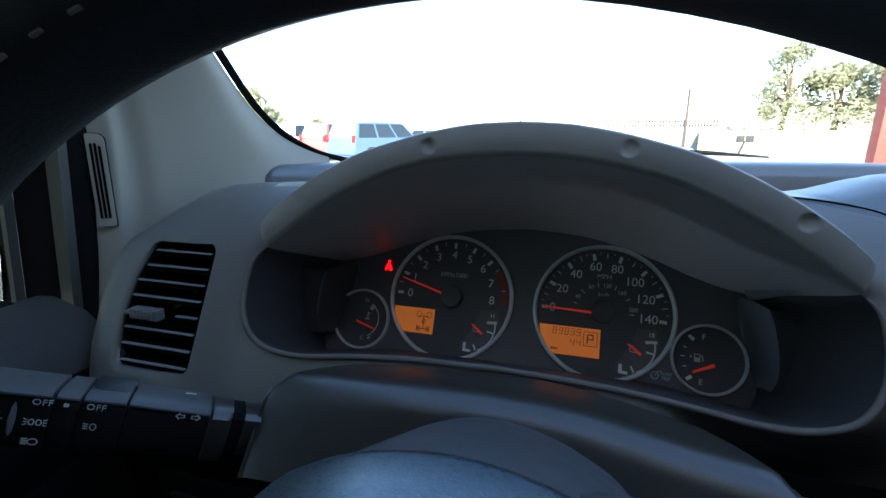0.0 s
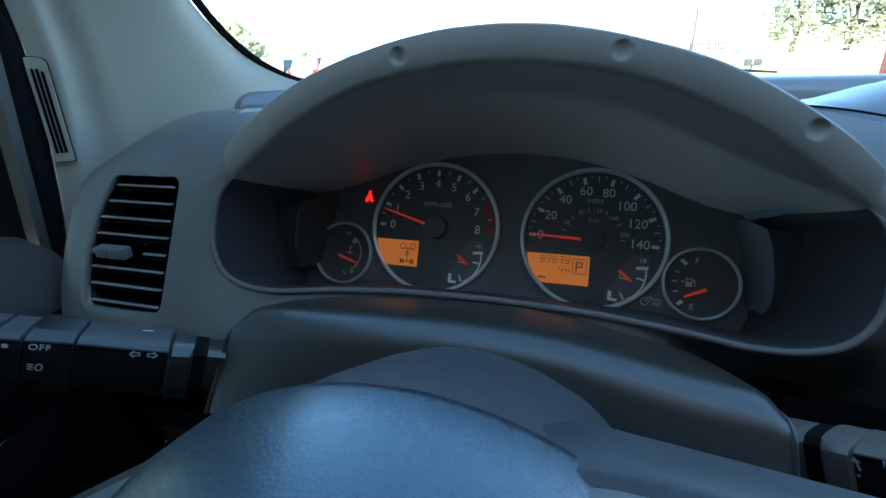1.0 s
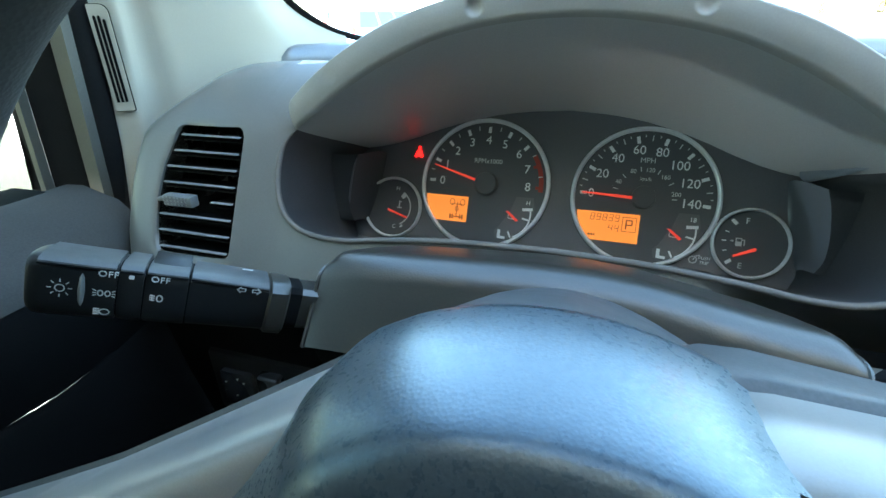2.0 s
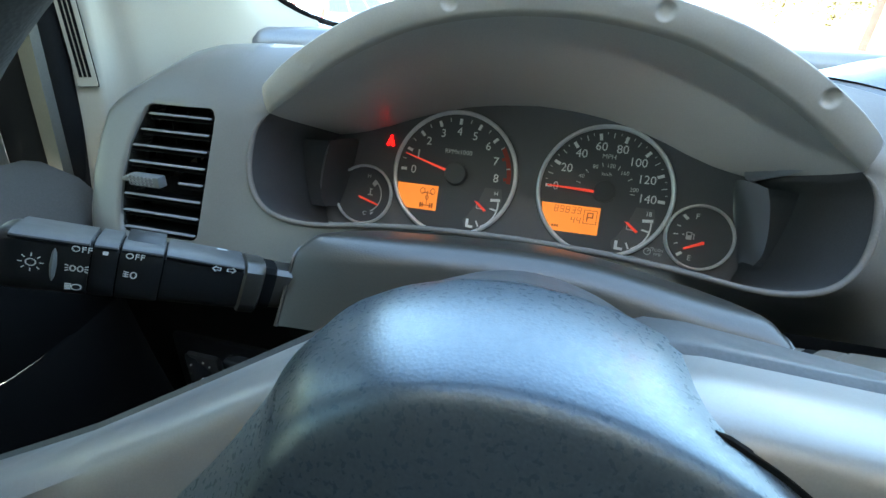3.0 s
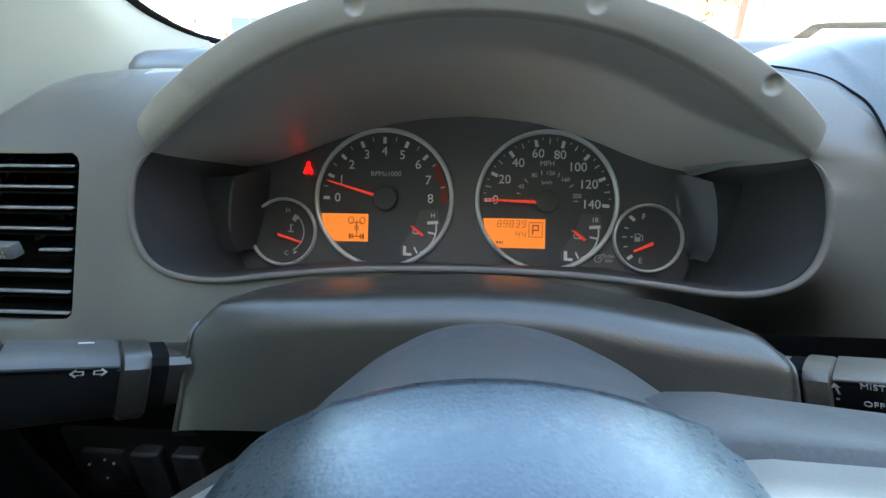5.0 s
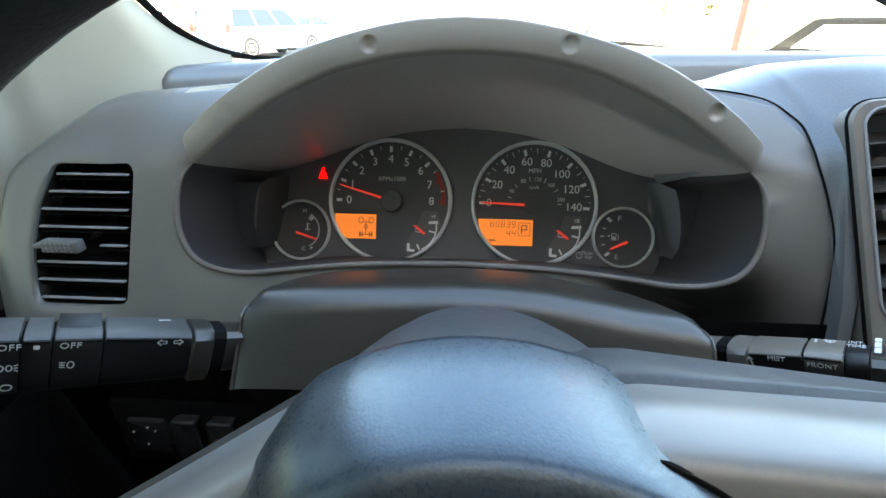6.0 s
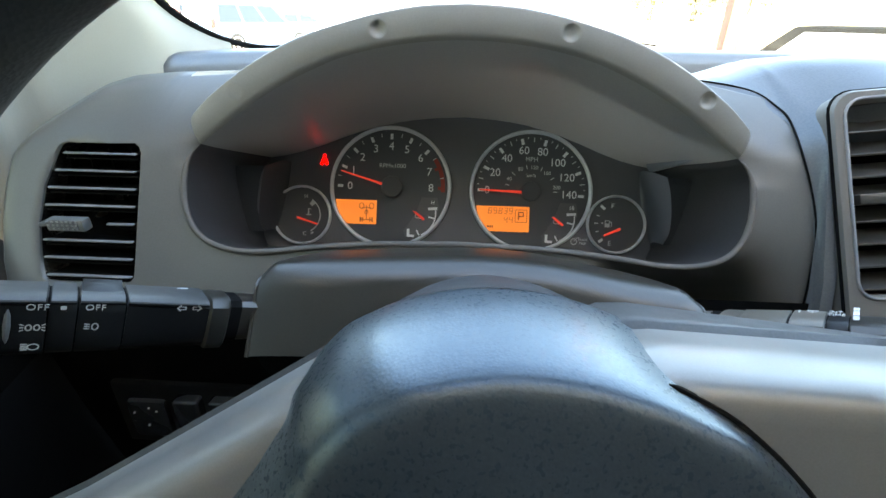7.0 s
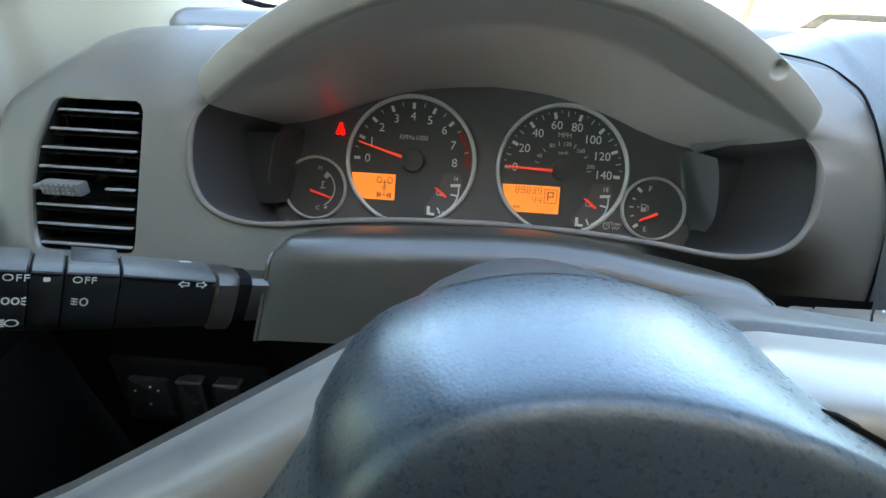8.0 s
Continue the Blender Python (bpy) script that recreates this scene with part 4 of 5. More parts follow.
def corner_gauge(c, parent, words):
    """The small quarter gauge in the lower part of a big dial."""
    c2 = (c[0] + 0.0165, c[1] - 0.0205)
    sheet("recess", [(0.0075, 0.0125), (0.020, 0.0125), (0.0215, 0.004), (0.018, -0.010), (0.010, -0.0185), (-0.005, -0.0195), (-0.0065, -0.014), (-0.003, -0.010), (0.004, 0.002)], FM @ Matrix.Translation((*c2, 0.0009)), FACE, parent, 0.0002)
    outs = [arc_band(0.0185, 0.0196, -66, 8, (0, 0), 12), bar((0.0128, 0.0034), (0.0202, 0.0040), 0.0022), bar((0.0132, -0.003), (0.0180, -0.004), 0.0013), bar((-0.0026, -0.0128), (-0.0026, -0.0190), 0.0022), bar((-0.0034, -0.0182), (0.0022, -0.0186), 0.0020), bar((0.004, -0.0135), (0.0062, -0.0178), 0.0012)]
    strokes("scale", outs, FM @ Matrix.Translation((*c2, 0.0012)), WHITE, parent, 0.0002)
    lettering("mark", words, 0.0044, FM @ Matrix.Translation((c2[0] + 0.0165, c2[1] + 0.0085, 0.0012)), WHITE, parent)
    sheet("needle", [(0.0008, 0.0012), (0.0030, 0.0012), (0.0108, -0.0048), (0.0092, -0.0060)], FM @ Matrix.Translation((*c2, 0.0022)), NEEDLE, parent, 0.0008, "short red needle")
    strokes("sign", [bar((0.003, -0.0038), (0.0075, -0.0042), 0.0008), bar((0.003, -0.0038), (0.003, -0.0012), 0.0006)], FM @ Matrix.Translation((*c2, 0.0012)), DIM, parent, 0.0002)


corner_gauge((TC[0] + 0.0015, TC[1] + 0.0005), tach, "H")
corner_gauge((SC[0] - 0.0005, SC[1] - 0.0005), speedo, "18")

# speedometer
minor, tiny = [], []
for i in range(0, 57):
    v = 2.5 * i
    a = radians(180 - 26.3 * v / 20)
    d = Vector((math.cos(a), math.sin(a)))
    if i % 8 == 0:
        sheet("tick", bar(tuple(d * 248 * PX), tuple(d * 280 * PX), 15 * PX), FM @ Matrix.Translation((*SC, 0.0009)), WHITE, speedo)
        words = str(int(v))
        r = {1: 226, 2: 214, 3: 204}[len(words)]
        r = {0: 230, 20: 212, 40: 214, 60: 217, 80: 215, 100: 204, 120: 200, 140: 200}[int(v)]
        lettering("numeral", words, 0.0086, dial_m(SC, d.x * r, d.y * r), WHITE, speedo)
    elif i % 4 == 0:
        minor.append(bar(tuple(d * 258 * PX), tuple(d * 284 * PX), 5 * PX))
    elif i % 2 == 0:
        tiny.append(bar(tuple(d * 275 * PX), tuple(d * 286 * PX), 4 * PX))
strokes("minor_ticks", minor + tiny, FM @ Matrix.Translation((*SC, 0.0009)), DIM, speedo)
lettering("units", "MPH", 0.0050, dial_m(SC, 0, 168), DIM, speedo)
lettering("units", "km/h", 0.0036, dial_m(SC, 0, 83), DIM, speedo)
for words, x, y in (("40", -115, 63), ("80", -57, 115), ("120", 15, 125), ("160", 82, 97), ("200", 135, 23)):
    lettering("numeral", words, 0.0041, dial_m(SC, x, y), DIM, speedo)
strokes("inner_ticks", [bar(tuple(Vector((math.cos(radians(a)), math.sin(radians(a)))) * 118 * PX), tuple(Vector((math.cos(radians(a)), math.sin(radians(a)))) * 140 * PX), 4 * PX) for a in (166, 136, 101, 66, 32, 0)], FM @ Matrix.Translation((*SC, 0.0009)), DIM, speedo)
needle(SC, (-50, -8), (-272, 0), 0.0010, 0.0005, speedo)
bm = loft([[FM @ Vector((SC[0] + r * math.cos(a), SC[1] + r * math.sin(a), h)) for a in (k * math.pi / 16 for k in range(32))] for r, h in ((0.0080, 0.0008), (0.0076, 0.0026), (0.0066, 0.0032), (0.0001, 0.0034))])
part("needle_hub", bm, DIAL, speedo)
lcd_o = [(-0.0005, -0.0325), (-0.0005, -0.0125), (-0.0425, -0.0125), (-0.0415, -0.0185), (-0.0385, -0.0245), (-0.0350, -0.0290), (-0.0315, -0.0325)]
lcd2 = sheet("display", lcd_o, FM @ Matrix.Translation((*SC, 0.0012)), LCD, speedo, 0.0004, "amber odometer display")

SEG = {"0": "abcdef", "1": "bc", "2": "abged", "3": "abgcd", "4": "fgbc", "5": "afgcd", "6": "afgedc", "7": "abc", "8": "abcdefg", "9": "abcfgd"}


def seven(ch, x, y, w, h):
    """The lit strokes of a seven-part digit, leaning a little."""
    t = w * 0.16
    p = {"a": ((0, h), (w, h)), "b": ((w, h), (w, h / 2)), "c": ((w, h / 2), (w, 0)), "d": ((0, 0), (w, 0)), "e": ((0, 0), (0, h / 2)), "f": ((0, h / 2), (0, h)), "g": ((0, h / 2), (w, h / 2))}
    return [bar((x + a[0] + a[1] * 0.12, y + a[1]), (x + b[0] + b[1] * 0.12, y + b[1]), t) for a, b in (p[s] for s in SEG[ch])]


outs = []
for k, ch in enumerate("89839"):
    outs += seven(ch, -0.0330 + 0.0041 * k, -0.0183, 0.0024, 0.0044)
ink("odometer", outs, SC, lcd2)
outs = []
for k, ch in enumerate("44"):
    outs += seven(ch, -0.0205 + 0.0041 * k, -0.0253, 0.0024, 0.0042)
ink("trip_meter", outs, SC, lcd2)
ink("gear_box", [bar((-0.0115, -0.0150), (-0.0025, -0.0150), 0.0004), bar((-0.0115, -0.0248), (-0.0025, -0.0248), 0.0004), bar((-0.0115, -0.0150), (-0.0115, -0.0248), 0.0004), bar((-0.0025, -0.0150), (-0.0025, -0.0248), 0.0004)], SC, lcd2)
ink("gear_letter", [bar((-0.0090, -0.0170), (-0.0090, -0.0232), 0.0009), bar((-0.0090, -0.0170), (-0.0052, -0.0170), 0.0008), bar((-0.0090, -0.0202), (-0.0052, -0.0202), 0.0008), bar((-0.0052, -0.0166), (-0.0052, -0.0206), 0.0008)], SC, lcd2)
ink("unit_bars", [bar((-0.0335, -0.0288), (-0.0320, -0.0288), 0.0016), bar((-0.0315, -0.0288), (-0.0302, -0.0288), 0.0016), bar((-0.0297, -0.0288), (-0.0288, -0.0288), 0.0016)], SC, lcd2)

# coolant gauge
lettering("mark", "H", 0.0044, FM @ Matrix.Translation((HC[0] + 0.0030, HC[1] + 0.0150, 0.0010)), DIM, temp)
lettering("mark", "C", 0.0044, FM @ Matrix.Translation((HC[0] + 0.0026, HC[1] - 0.0150, 0.0010)), DIM, temp)
strokes("scale", [arc_band(0.0140, 0.0149, -62, 58, (0.0005, 0), 14), arc_band(0.0105, 0.0150, 42, 58, (0.0005, 0), 4), bar((0.0098, -0.0135), (0.0078, -0.0150), 0.0014)], FM @ Matrix.Translation((*HC, 0.0010)), DIM, temp)
strokes("sign", [bar((0.0055, 0.0055), (0.0055, 0.0005), 0.0010), bar((0.0035, 0.0002), (0.0078, 0.0002), 0.0008), bar((0.0058, 0.0048), (0.0075, 0.0048), 0.0005)], FM @ Matrix.Translation((*HC, 0.0010)), DIM, temp)
sheet("needle", [(-0.0034, -0.0012), (-0.0030, -0.0030), (0.0132, -0.0078), (0.0136, -0.0066)], FM @ Matrix.Translation((*HC, 0.0022)), NEEDLE, temp, 0.0008, "short red needle")

# fuel gauge
lettering("mark", "F", 0.0054, FM @ Matrix.Translation((FC[0] - 0.0030, FC[1] + 0.0143, 0.0010)), WHITE, fuel)
lettering("mark", "E", 0.0054, FM @ Matrix.Translation((FC[0] - 0.0046, FC[1] - 0.0152, 0.0010)), DIM, fuel)
strokes("scale", [bar((-0.0122, 0.0146), (-0.0090, 0.0118), 0.0022), bar((-0.0155, 0.0070), (-0.0130, 0.0062), 0.0007), bar((-0.0170, 0.0006), (-0.0140, 0.0006), 0.0007), bar((-0.0158, -0.0062), (-0.0132, -0.0056), 0.0007), bar((-0.0132, -0.0142), (-0.0100, -0.0118), 0.0022)], FM @ Matrix.Translation((*FC, 0.0010)), WHITE, fuel)
strokes("sign", [[(-0.0088, -0.0024), (-0.0050, -0.0024), (-0.0050, 0.0030), (-0.0088, 0.0030)], bar((-0.0050, 0.0018), (-0.0036, 0.0018), 0.0006), bar((-0.0036, 0.0020), (-0.0036, -0.0020), 0.0006), [(-0.0100, 0.0000), (-0.0120, 0.0008), (-0.0100, 0.0016)]], FM @ Matrix.Translation((*FC, 0.0010)), DIM, fuel)
strokes("sign_window", [[(-0.0082, 0.0006), (-0.0056, 0.0006), (-0.0056, 0.0024), (-0.0082, 0.0024)]], FM @ Matrix.Translation((*FC, 0.0013)), DIAL, fuel)
sheet("needle", [(-0.0096, -0.0084), (-0.0094, -0.0098), (0.0030, -0.0046), (0.0034, -0.0030), (0.0022, -0.0026)], FM @ Matrix.Translation((*FC, 0.0022)), NEEDLE, fuel, 0.0008, "short red needle")
strokes("trip_sign", ring_of(0.0895, -0.0385, 0.0026, 0.0026, 0.0006) + [bar((0.0895, -0.0385), (0.0905, -0.0375), 0.0006), bar((0.0910, -0.0360), (0.0935, -0.0352), 0.0006)], FM @ Matrix.Translation((0, 0, 0.0004)), DIM, cluster)
lettering("trip_words", "PUSH\nTRIP", 0.0030, FM @ Matrix.Translation((0.0965, -0.0385, 0.0004)), DIM, cluster)

# seat-belt warning light
BM_ = FM @ Matrix.Translation((-0.1115, 0.0205, 0.0006))
strokes("belt_light", ring_of(0, 0.0032, 0.0012, 0.0012, 0.0012, 10) + [[(-0.0028, -0.0032), (-0.0022, 0.0000), (-0.0009, 0.0019), (0.0009, 0.0019), (0.0022, 0.0000), (0.0028, -0.0032)], bar((-0.0034, -0.0030), (-0.0014, -0.0042), 0.0007), bar((0.0034, -0.0030), (0.0014, -0.0042), 0.0007)], BM_, BELT, cluster)

# ---- steering column cover ----
column = thing("steering_column_cover", (0.005, -0.10, 1.12), "grey-brown plastic steering column cover", "column cover")
COVER_SIDE = [(-0.016, 1.118), (-0.026, 1.1415), (-0.034, 1.1480), (-0.055, 1.1590), (-0.078, 1.1686)] + [(-0.0956 - 0.015 * (math.sin(radians(q)) + 0.342), 1.1753 + 0.015 * (math.cos(radians(q)) - 0.94)) for q in (-20, -8, 4, 15, 26, 37, 48, 57)] + [(-0.1215, 1.1560), (-0.1300, 1.1425)]
COVER_LEFT = [0.050, 0.056, 0.062, 0.0790, 0.0868, 0.0893, 0.0898, 0.0901, 0.0903, 0.0905, 0.0906, 0.0907, 0.0908, 0.0912, 0.0916]
COVER_RIGHT = [0.075, 0.080, 0.0850, 0.0955, 0.1020, 0.1060, 0.1070, 0.1076, 0.1080, 0.1083, 0.1085, 0.1085, 0.1085, 0.1085, 0.1085]


def cover_arch(x):
    """How far the cover's crown falls away to its ends."""
    return interp(x, (-0.09, -0.085, -0.07, -0.05, -0.03, 0.0, 0.02, 0.04, 0.06, 0.075, 0.09, 0.108), (0.0078, 0.0068, 0.0050, 0.0035, 0.0020, 0.0003, 0.0003, 0.0020, 0.0058, 0.0090, 0.0115, 0.0138))


rings = []
spans = [-1, -0.997, -0.99, -0.975, -0.95, -0.92] + list(np.linspace(-0.88, 0.88, 33)) + [0.92, 0.95, 0.975, 0.99, 0.997, 1]
for u in spans:
    ring = []
    for k, (y, z) in enumerate(COVER_SIDE):
        w = (COVER_RIGHT if u > 0 else COVER_LEFT)[k]
        x = w * u
        fall = 0.0042 * max(0, (abs(u) - 0.93) / 0.07) ** 2.4 * (1 if k < 8 else max(0.1, 1 - (k - 7) / 4))
        ring.append((x, y, z - cover_arch(x) * (1, 0.75, 0.4)[max(0, k - 12)] - fall))
    rings.append(ring)
upper = part("upper_shell", loft(rings, closed=False), COVER, column, angle=45)
for ring, s in ((rings[0], 1), (rings[-1], -1)):
    edge = [Vector(p) for p in ring[3:]]
    part("shell_edge", tube([p + Vector((s * 0.0004, -0.0002, 0)) for p in edge[4:]], 0.0009, 6), COVER, upper)
    inner_ = [p + Vector((s * (0.004 + 0.006 * k / len(edge)), 0.006, -0.002)) for k, p in enumerate(edge)]
    part("end_plate", loft([edge, [p + Vector((s * 0.0012, 0.002, -0.0008)) for p in edge], inner_, [Vector((s * -0.055, -0.06, 1.10))] * len(edge)], closed=False), BLACK, upper)
rows = []
for z, dy in ((1.1430, 0.0012), (1.1415, 0.0), (1.130, 0.002), (1.100, 0.012), (1.07, 0.03)):
    rows.append([(x * (1 - 2.2 * (1.143 - z)), -0.1295 + dy + 0.02 * abs(x / 0.1) ** 6 * (1 if x > 0 else 0.3), z - 0.10 * max(0, abs(x) - 0.07) * (x > 0)) for x in np.linspace(-0.0912, 0.107, 21)])
part("lower_shell", loft(rows, closed=False), BLACK, column)
part("front_plate", box((-0.075, -0.116, 1.07), (0.085, -0.110, 1.140), 0.004), BLACK, column)

# ---- steering wheel ----
wheel = thing("steering_wheel", (0.010, -0.233, 1.140), "dark steering wheel with a grey airbag cover and silver spokes", "steering wheel")
TAU = radians(17.1)
WV, WN = Vector((0, math.sin(TAU), math.cos(TAU))), Vector((0, -math.cos(TAU), math.sin(TAU)))
WC = Vector((0.010, -0.2327, 1.1405))


def wh(u, v, n):
    return WC + Vector((u, 0, 0)) + WV * v + WN * n


RIM_R, RIM_T, RIM_LEAN = 0.1572, 0.0168, radians(14.8)
RV, RN = Vector((0, math.sin(RIM_LEAN), math.cos(RIM_LEAN))), Vector((0, -math.cos(RIM_LEAN), math.sin(RIM_LEAN)))


def on_rim(u, v, n):
    return WC + Vector((u - 0.0027, 0, 0)) + RV * (v + 0.0181) + RN * (n - 0.0019)


rings = []
for k in range(120):
    a = 2 * math.pi * k / 120
    rings.append([on_rim((RIM_R + RIM_T * 0.95 * math.cos(b)) * math.sin(a), (RIM_R + RIM_T * 0.95 * math.cos(b)) * math.cos(a), RIM_T * math.sin(b)) for b in (2 * math.pi * j / 18 for j in range(18))])
rim = part("rim", loft(rings, loop=True), LEATHER, wheel, "dark leather rim with pale stitches")
stitch = box((-0.0013, -0.0004, -0.0006), (0.0013, 0.0004, 0.0006), 0.0002, 1)
stitch_me = bpy.data.meshes.new("stitch")
stitch.to_mesh(stitch_me)
stitch.free()
stitch_me.materials.append(THREAD)
for k in range(-30, 31):
    a = radians(3.3 * k)
    r = RIM_R - RIM_T * 0.74
    ob = new("stitch", stitch_me)
    ob.matrix_world = frame_of(on_rim(r * math.sin(a), r * math.cos(a), RIM_T * 0.60), Vector((math.cos(a), 0, 0)) - RV * math.sin(a), RN)
    adopt(ob, rim)

# airbag cover: half widths at heights above the wheel's middle
PAD_V = [-0.095, -0.084, -0.045, 0.0, 0.022, 0.038, 0.0485, 0.0575, 0.0630, 0.0680, 0.0715, 0.0757, 0.0790, 0.0803]
PAD_W = [0.034, 0.065, 0.098, 0.0970, 0.0815, 0.0695, 0.0625, 0.0555, 0.0500, 0.0435, 0.0365, 0.0265, 0.0140, 0.0]


def pad_outline(inset=0.0, top=0.0):
    """The closed outline, moved inwards by inset."""
    base = [(w, v) for w, v in zip(PAD_W, PAD_V)] + [(-w, v) for w, v in zip(PAD_W[-2::-1], PAD_V[-2::-1])]
    pts = [Vector(p) for p in spline([(x, y, 0) for x, y in base], 5, closed=True)]
    out = []
    c = Vector((0, 0.015, 0))
    for i, p in enumerate(pts):
        d = (pts[(i + 1) % len(pts)] - pts[i - 1]).normalized()
        nrm = Vector((-d.y, d.x, 0))
        if nrm.dot(c - p) < 0:
            nrm = -nrm
        q = p + nrm * inset
        wide = min(1, max(0, (0.074 - q.y) / 0.02)) * min(1, max(0, (q.y - 0.015) / 0.03))
        out.append((q.x + 0.001 + (0.0015 + 0.0040 * min(1, max(0, -q.x) / 0.03)) * wide, q.y - top))
    return out




def swing(u, n):
    """The front face of the cover sits a little to one side of its back."""
    g = min(1, max(0, (n + 0.012) / 0.0235))
    return u + 0.004 * g + 0.010 * g * min(1, max(0, -u) / 0.06)


rings = [[wh(swing(u, n), v, n) for u, v in pad_outline(i, d)] for n, i, d in ((-0.038, 0.0045, 0.0), (-0.0372, 0.0014, 0.0), (-0.0355, 0.0004, 0.0), (-0.033, 0.0002, 0.0002), (-0.02, 0.0, 0.0020), (-0.006, 0.0003, 0.0044), (0.000, 0.0008, 0.0055), (0.0035, 0.0012, 0.0062), (0.0056, 0.0018, 0.0069), (0.0070, 0.0032, 0.0078), (0.0079, 0.0055, 0.0086), (0.0088, 0.0095, 0.0093), (0.0100, 0.0145, 0.010), (0.0115, 0.021, 0.010))]
rings += [[wh(swing((u - 0.001) * s + 0.001, n), 0.005 + (v - 0.005) * s, n) for u, v in pad_outline(0.021, 0.010)] for s, n in ((0.7, 0.0155), (0.35, 0.0180), (0.02, 0.0190), (0.0005, 0.0190))]
part("airbag_cover", loft(rings), HUB, wheel, "dark grey grained airbag cover", 60)
rings = [[wh(u * 0.92, v * 0.99, n) for u, v in pad_outline(i)] for n, i in ((-0.020, 0.002), (-0.040, 0.0012), (-0.060, 0.0035), (-0.085, 0.0075), (-0.096, 0.0098), (-0.1000, 0.0125), (-0.1015, 0.016), (-0.1030, 0.04))]
part("rear_cover", loft(rings), REARHUB, wheel, angle=60)
part("seam", tube([wh(u + 0.0006, v, -0.0044 + 0.30 * (0.068 - v)) for u, v in pad_outline(0.0, 0.005) if u > 0.02 and 0.030 < v < 0.0682], [0.0004] + [0.0010] * (len([1 for u, v in pad_outline(0.0, 0.005) if u > 0.02 and 0.030 < v < 0.0682]) - 2) + [0.0004], 8), RUBBER, wheel)


def spoke(start, end, back, dip=0.0):
    """A spoke from the hub to the rim; start and end lie on its upper edge (u, v); back gives the fall of its rear shell, dip how far it sinks behind the cover."""
    s, e = Vector((*start, 0)), Vector((*end, 0))
    d = (e - s).normalized()
    dn = Vector((d.y, -d.x, 0))
    if dn.y > 0:
        dn = -dn
    silver, rear = [], []
    for t in np.concatenate((np.linspace(-0.30, -0.06, 4), np.linspace(-0.02, 1, 16))):
        p = s + (e - s) * t + dn * 0.012 * max(0, -t) / 0.20
        def q(dep, n):
            r = p + dn * dep
            return wh(r.x, r.y, n - dip * max(0, 1 - max(0, t)) ** 2)
        flare = 0.004 * max(0, t - 0.6) / 0.4
        g = 1 - max(-0.02, t)
        silver.append([q(0.002, -0.0305), q(0.0002 - flare, -0.029), q(-0.0008 - flare + 0.0022 * g, -0.015 - 0.002 * g), q(-0.0016 - flare + 0.0044 * g, -0.003 - 0.007 * g), q(-0.0010 - flare + 0.0048 * g, 0.0015 - 0.009 * g),
                       q(0.0022 + 0.0036 * g, 0.0080 - 0.012 * g), q(0.010, 0.0075 - 0.011 * g), q(0.025, 0.010 - 0.010 * g), q(0.048, 0.010 - 0.010 * g), q(0.052, -0.004)])
        rear.append([q(0.004, -0.026), q(-0.0012 - flare, -0.0310), q(-0.0004 + 0.4 * back(g), -0.036), q(back(g), -0.046), q(0.0045 + back(g), -0.053), q(0.012 + back(g), -0.057), q(0.03, -0.058), q(0.05, -0.03)])
    trim = part("spoke", loft(silver, closed=False), SILVER, wheel, "silver painted spoke", 60)
    part("spoke_back", loft(rear, closed=False), REARHUB, trim, angle=60)


spoke((0.033, 0.0725), (0.163, 0.068), lambda g: 0.0078 * (0.70 - g))
spoke((-0.042, 0.0615), (-0.170, -0.0160), lambda g: 0.0060, 0.012)

# ---- stalks ----
RS = 0.0138


def stalk(name, side, label):
    """A column switch; side -1 is the lamp switch, +1 the wiper switch. Its middle, its way outwards and its pose."""
    a = Vector((0.744 * side, -0.569, 0.35)).normalized()
    mark = Vector((-0.107, -0.135, 1.167)) if side < 0 else Vector((0.1284, -0.1037, 1.1474))
    m = frame_of((0, 0, 0), a * side, Vector((0, 0, 1)))
    sx = m.to_3x3() @ Vector((0, 1, 0))
    sz = m.to_3x3() @ Vector((0, 0, 1))
    out = sz if sz.y < 0 else -sz
    at = mark - out * (RS * 0.94 + 0.0004) - sx * 0.0080
    m.translation = at
    st = thing(name, at, label, "column switch")
    return st, at, a, m


def stalk_body(at, a, m, spans, mat, parent, name):
    """Lengths of the lever: rings at distances along it with their radii."""
    sx = m.to_3x3() @ Vector((0, 1, 0))
    sz = m.to_3x3() @ Vector((0, 0, 1))
    face = 1 if sz.y < 0 else -1
    rings = []
    for d, r, *tops in spans:
        top = tops[0] if tops else 1.0
        ring = []
        for k in range(28):
            t = 2 * math.pi * k / 28
            c, s = math.cos(t), math.sin(t)
            e = (6.0 if c > 0 else 3.4) if s * face > 0 else 2.6
            f = (abs(c) ** e + abs(s) ** e) ** (-1 / e)
            o = s * face
            low = 1.0 if c < 0 else top * (0.765 - 0.35 * max(0, 0.6 - o) / 1.6)
            ring.append(at + a * d + sx * (r * f * c * low) + sz * (r * 0.94 * f * s))
        rings.append(ring)
    return part(name, loft(rings, cap=True), mat, parent, angle=40)


lamp, at, a, m = stalk("headlight_stalk", -1, "black lamp and indicator stalk with white printed signs")


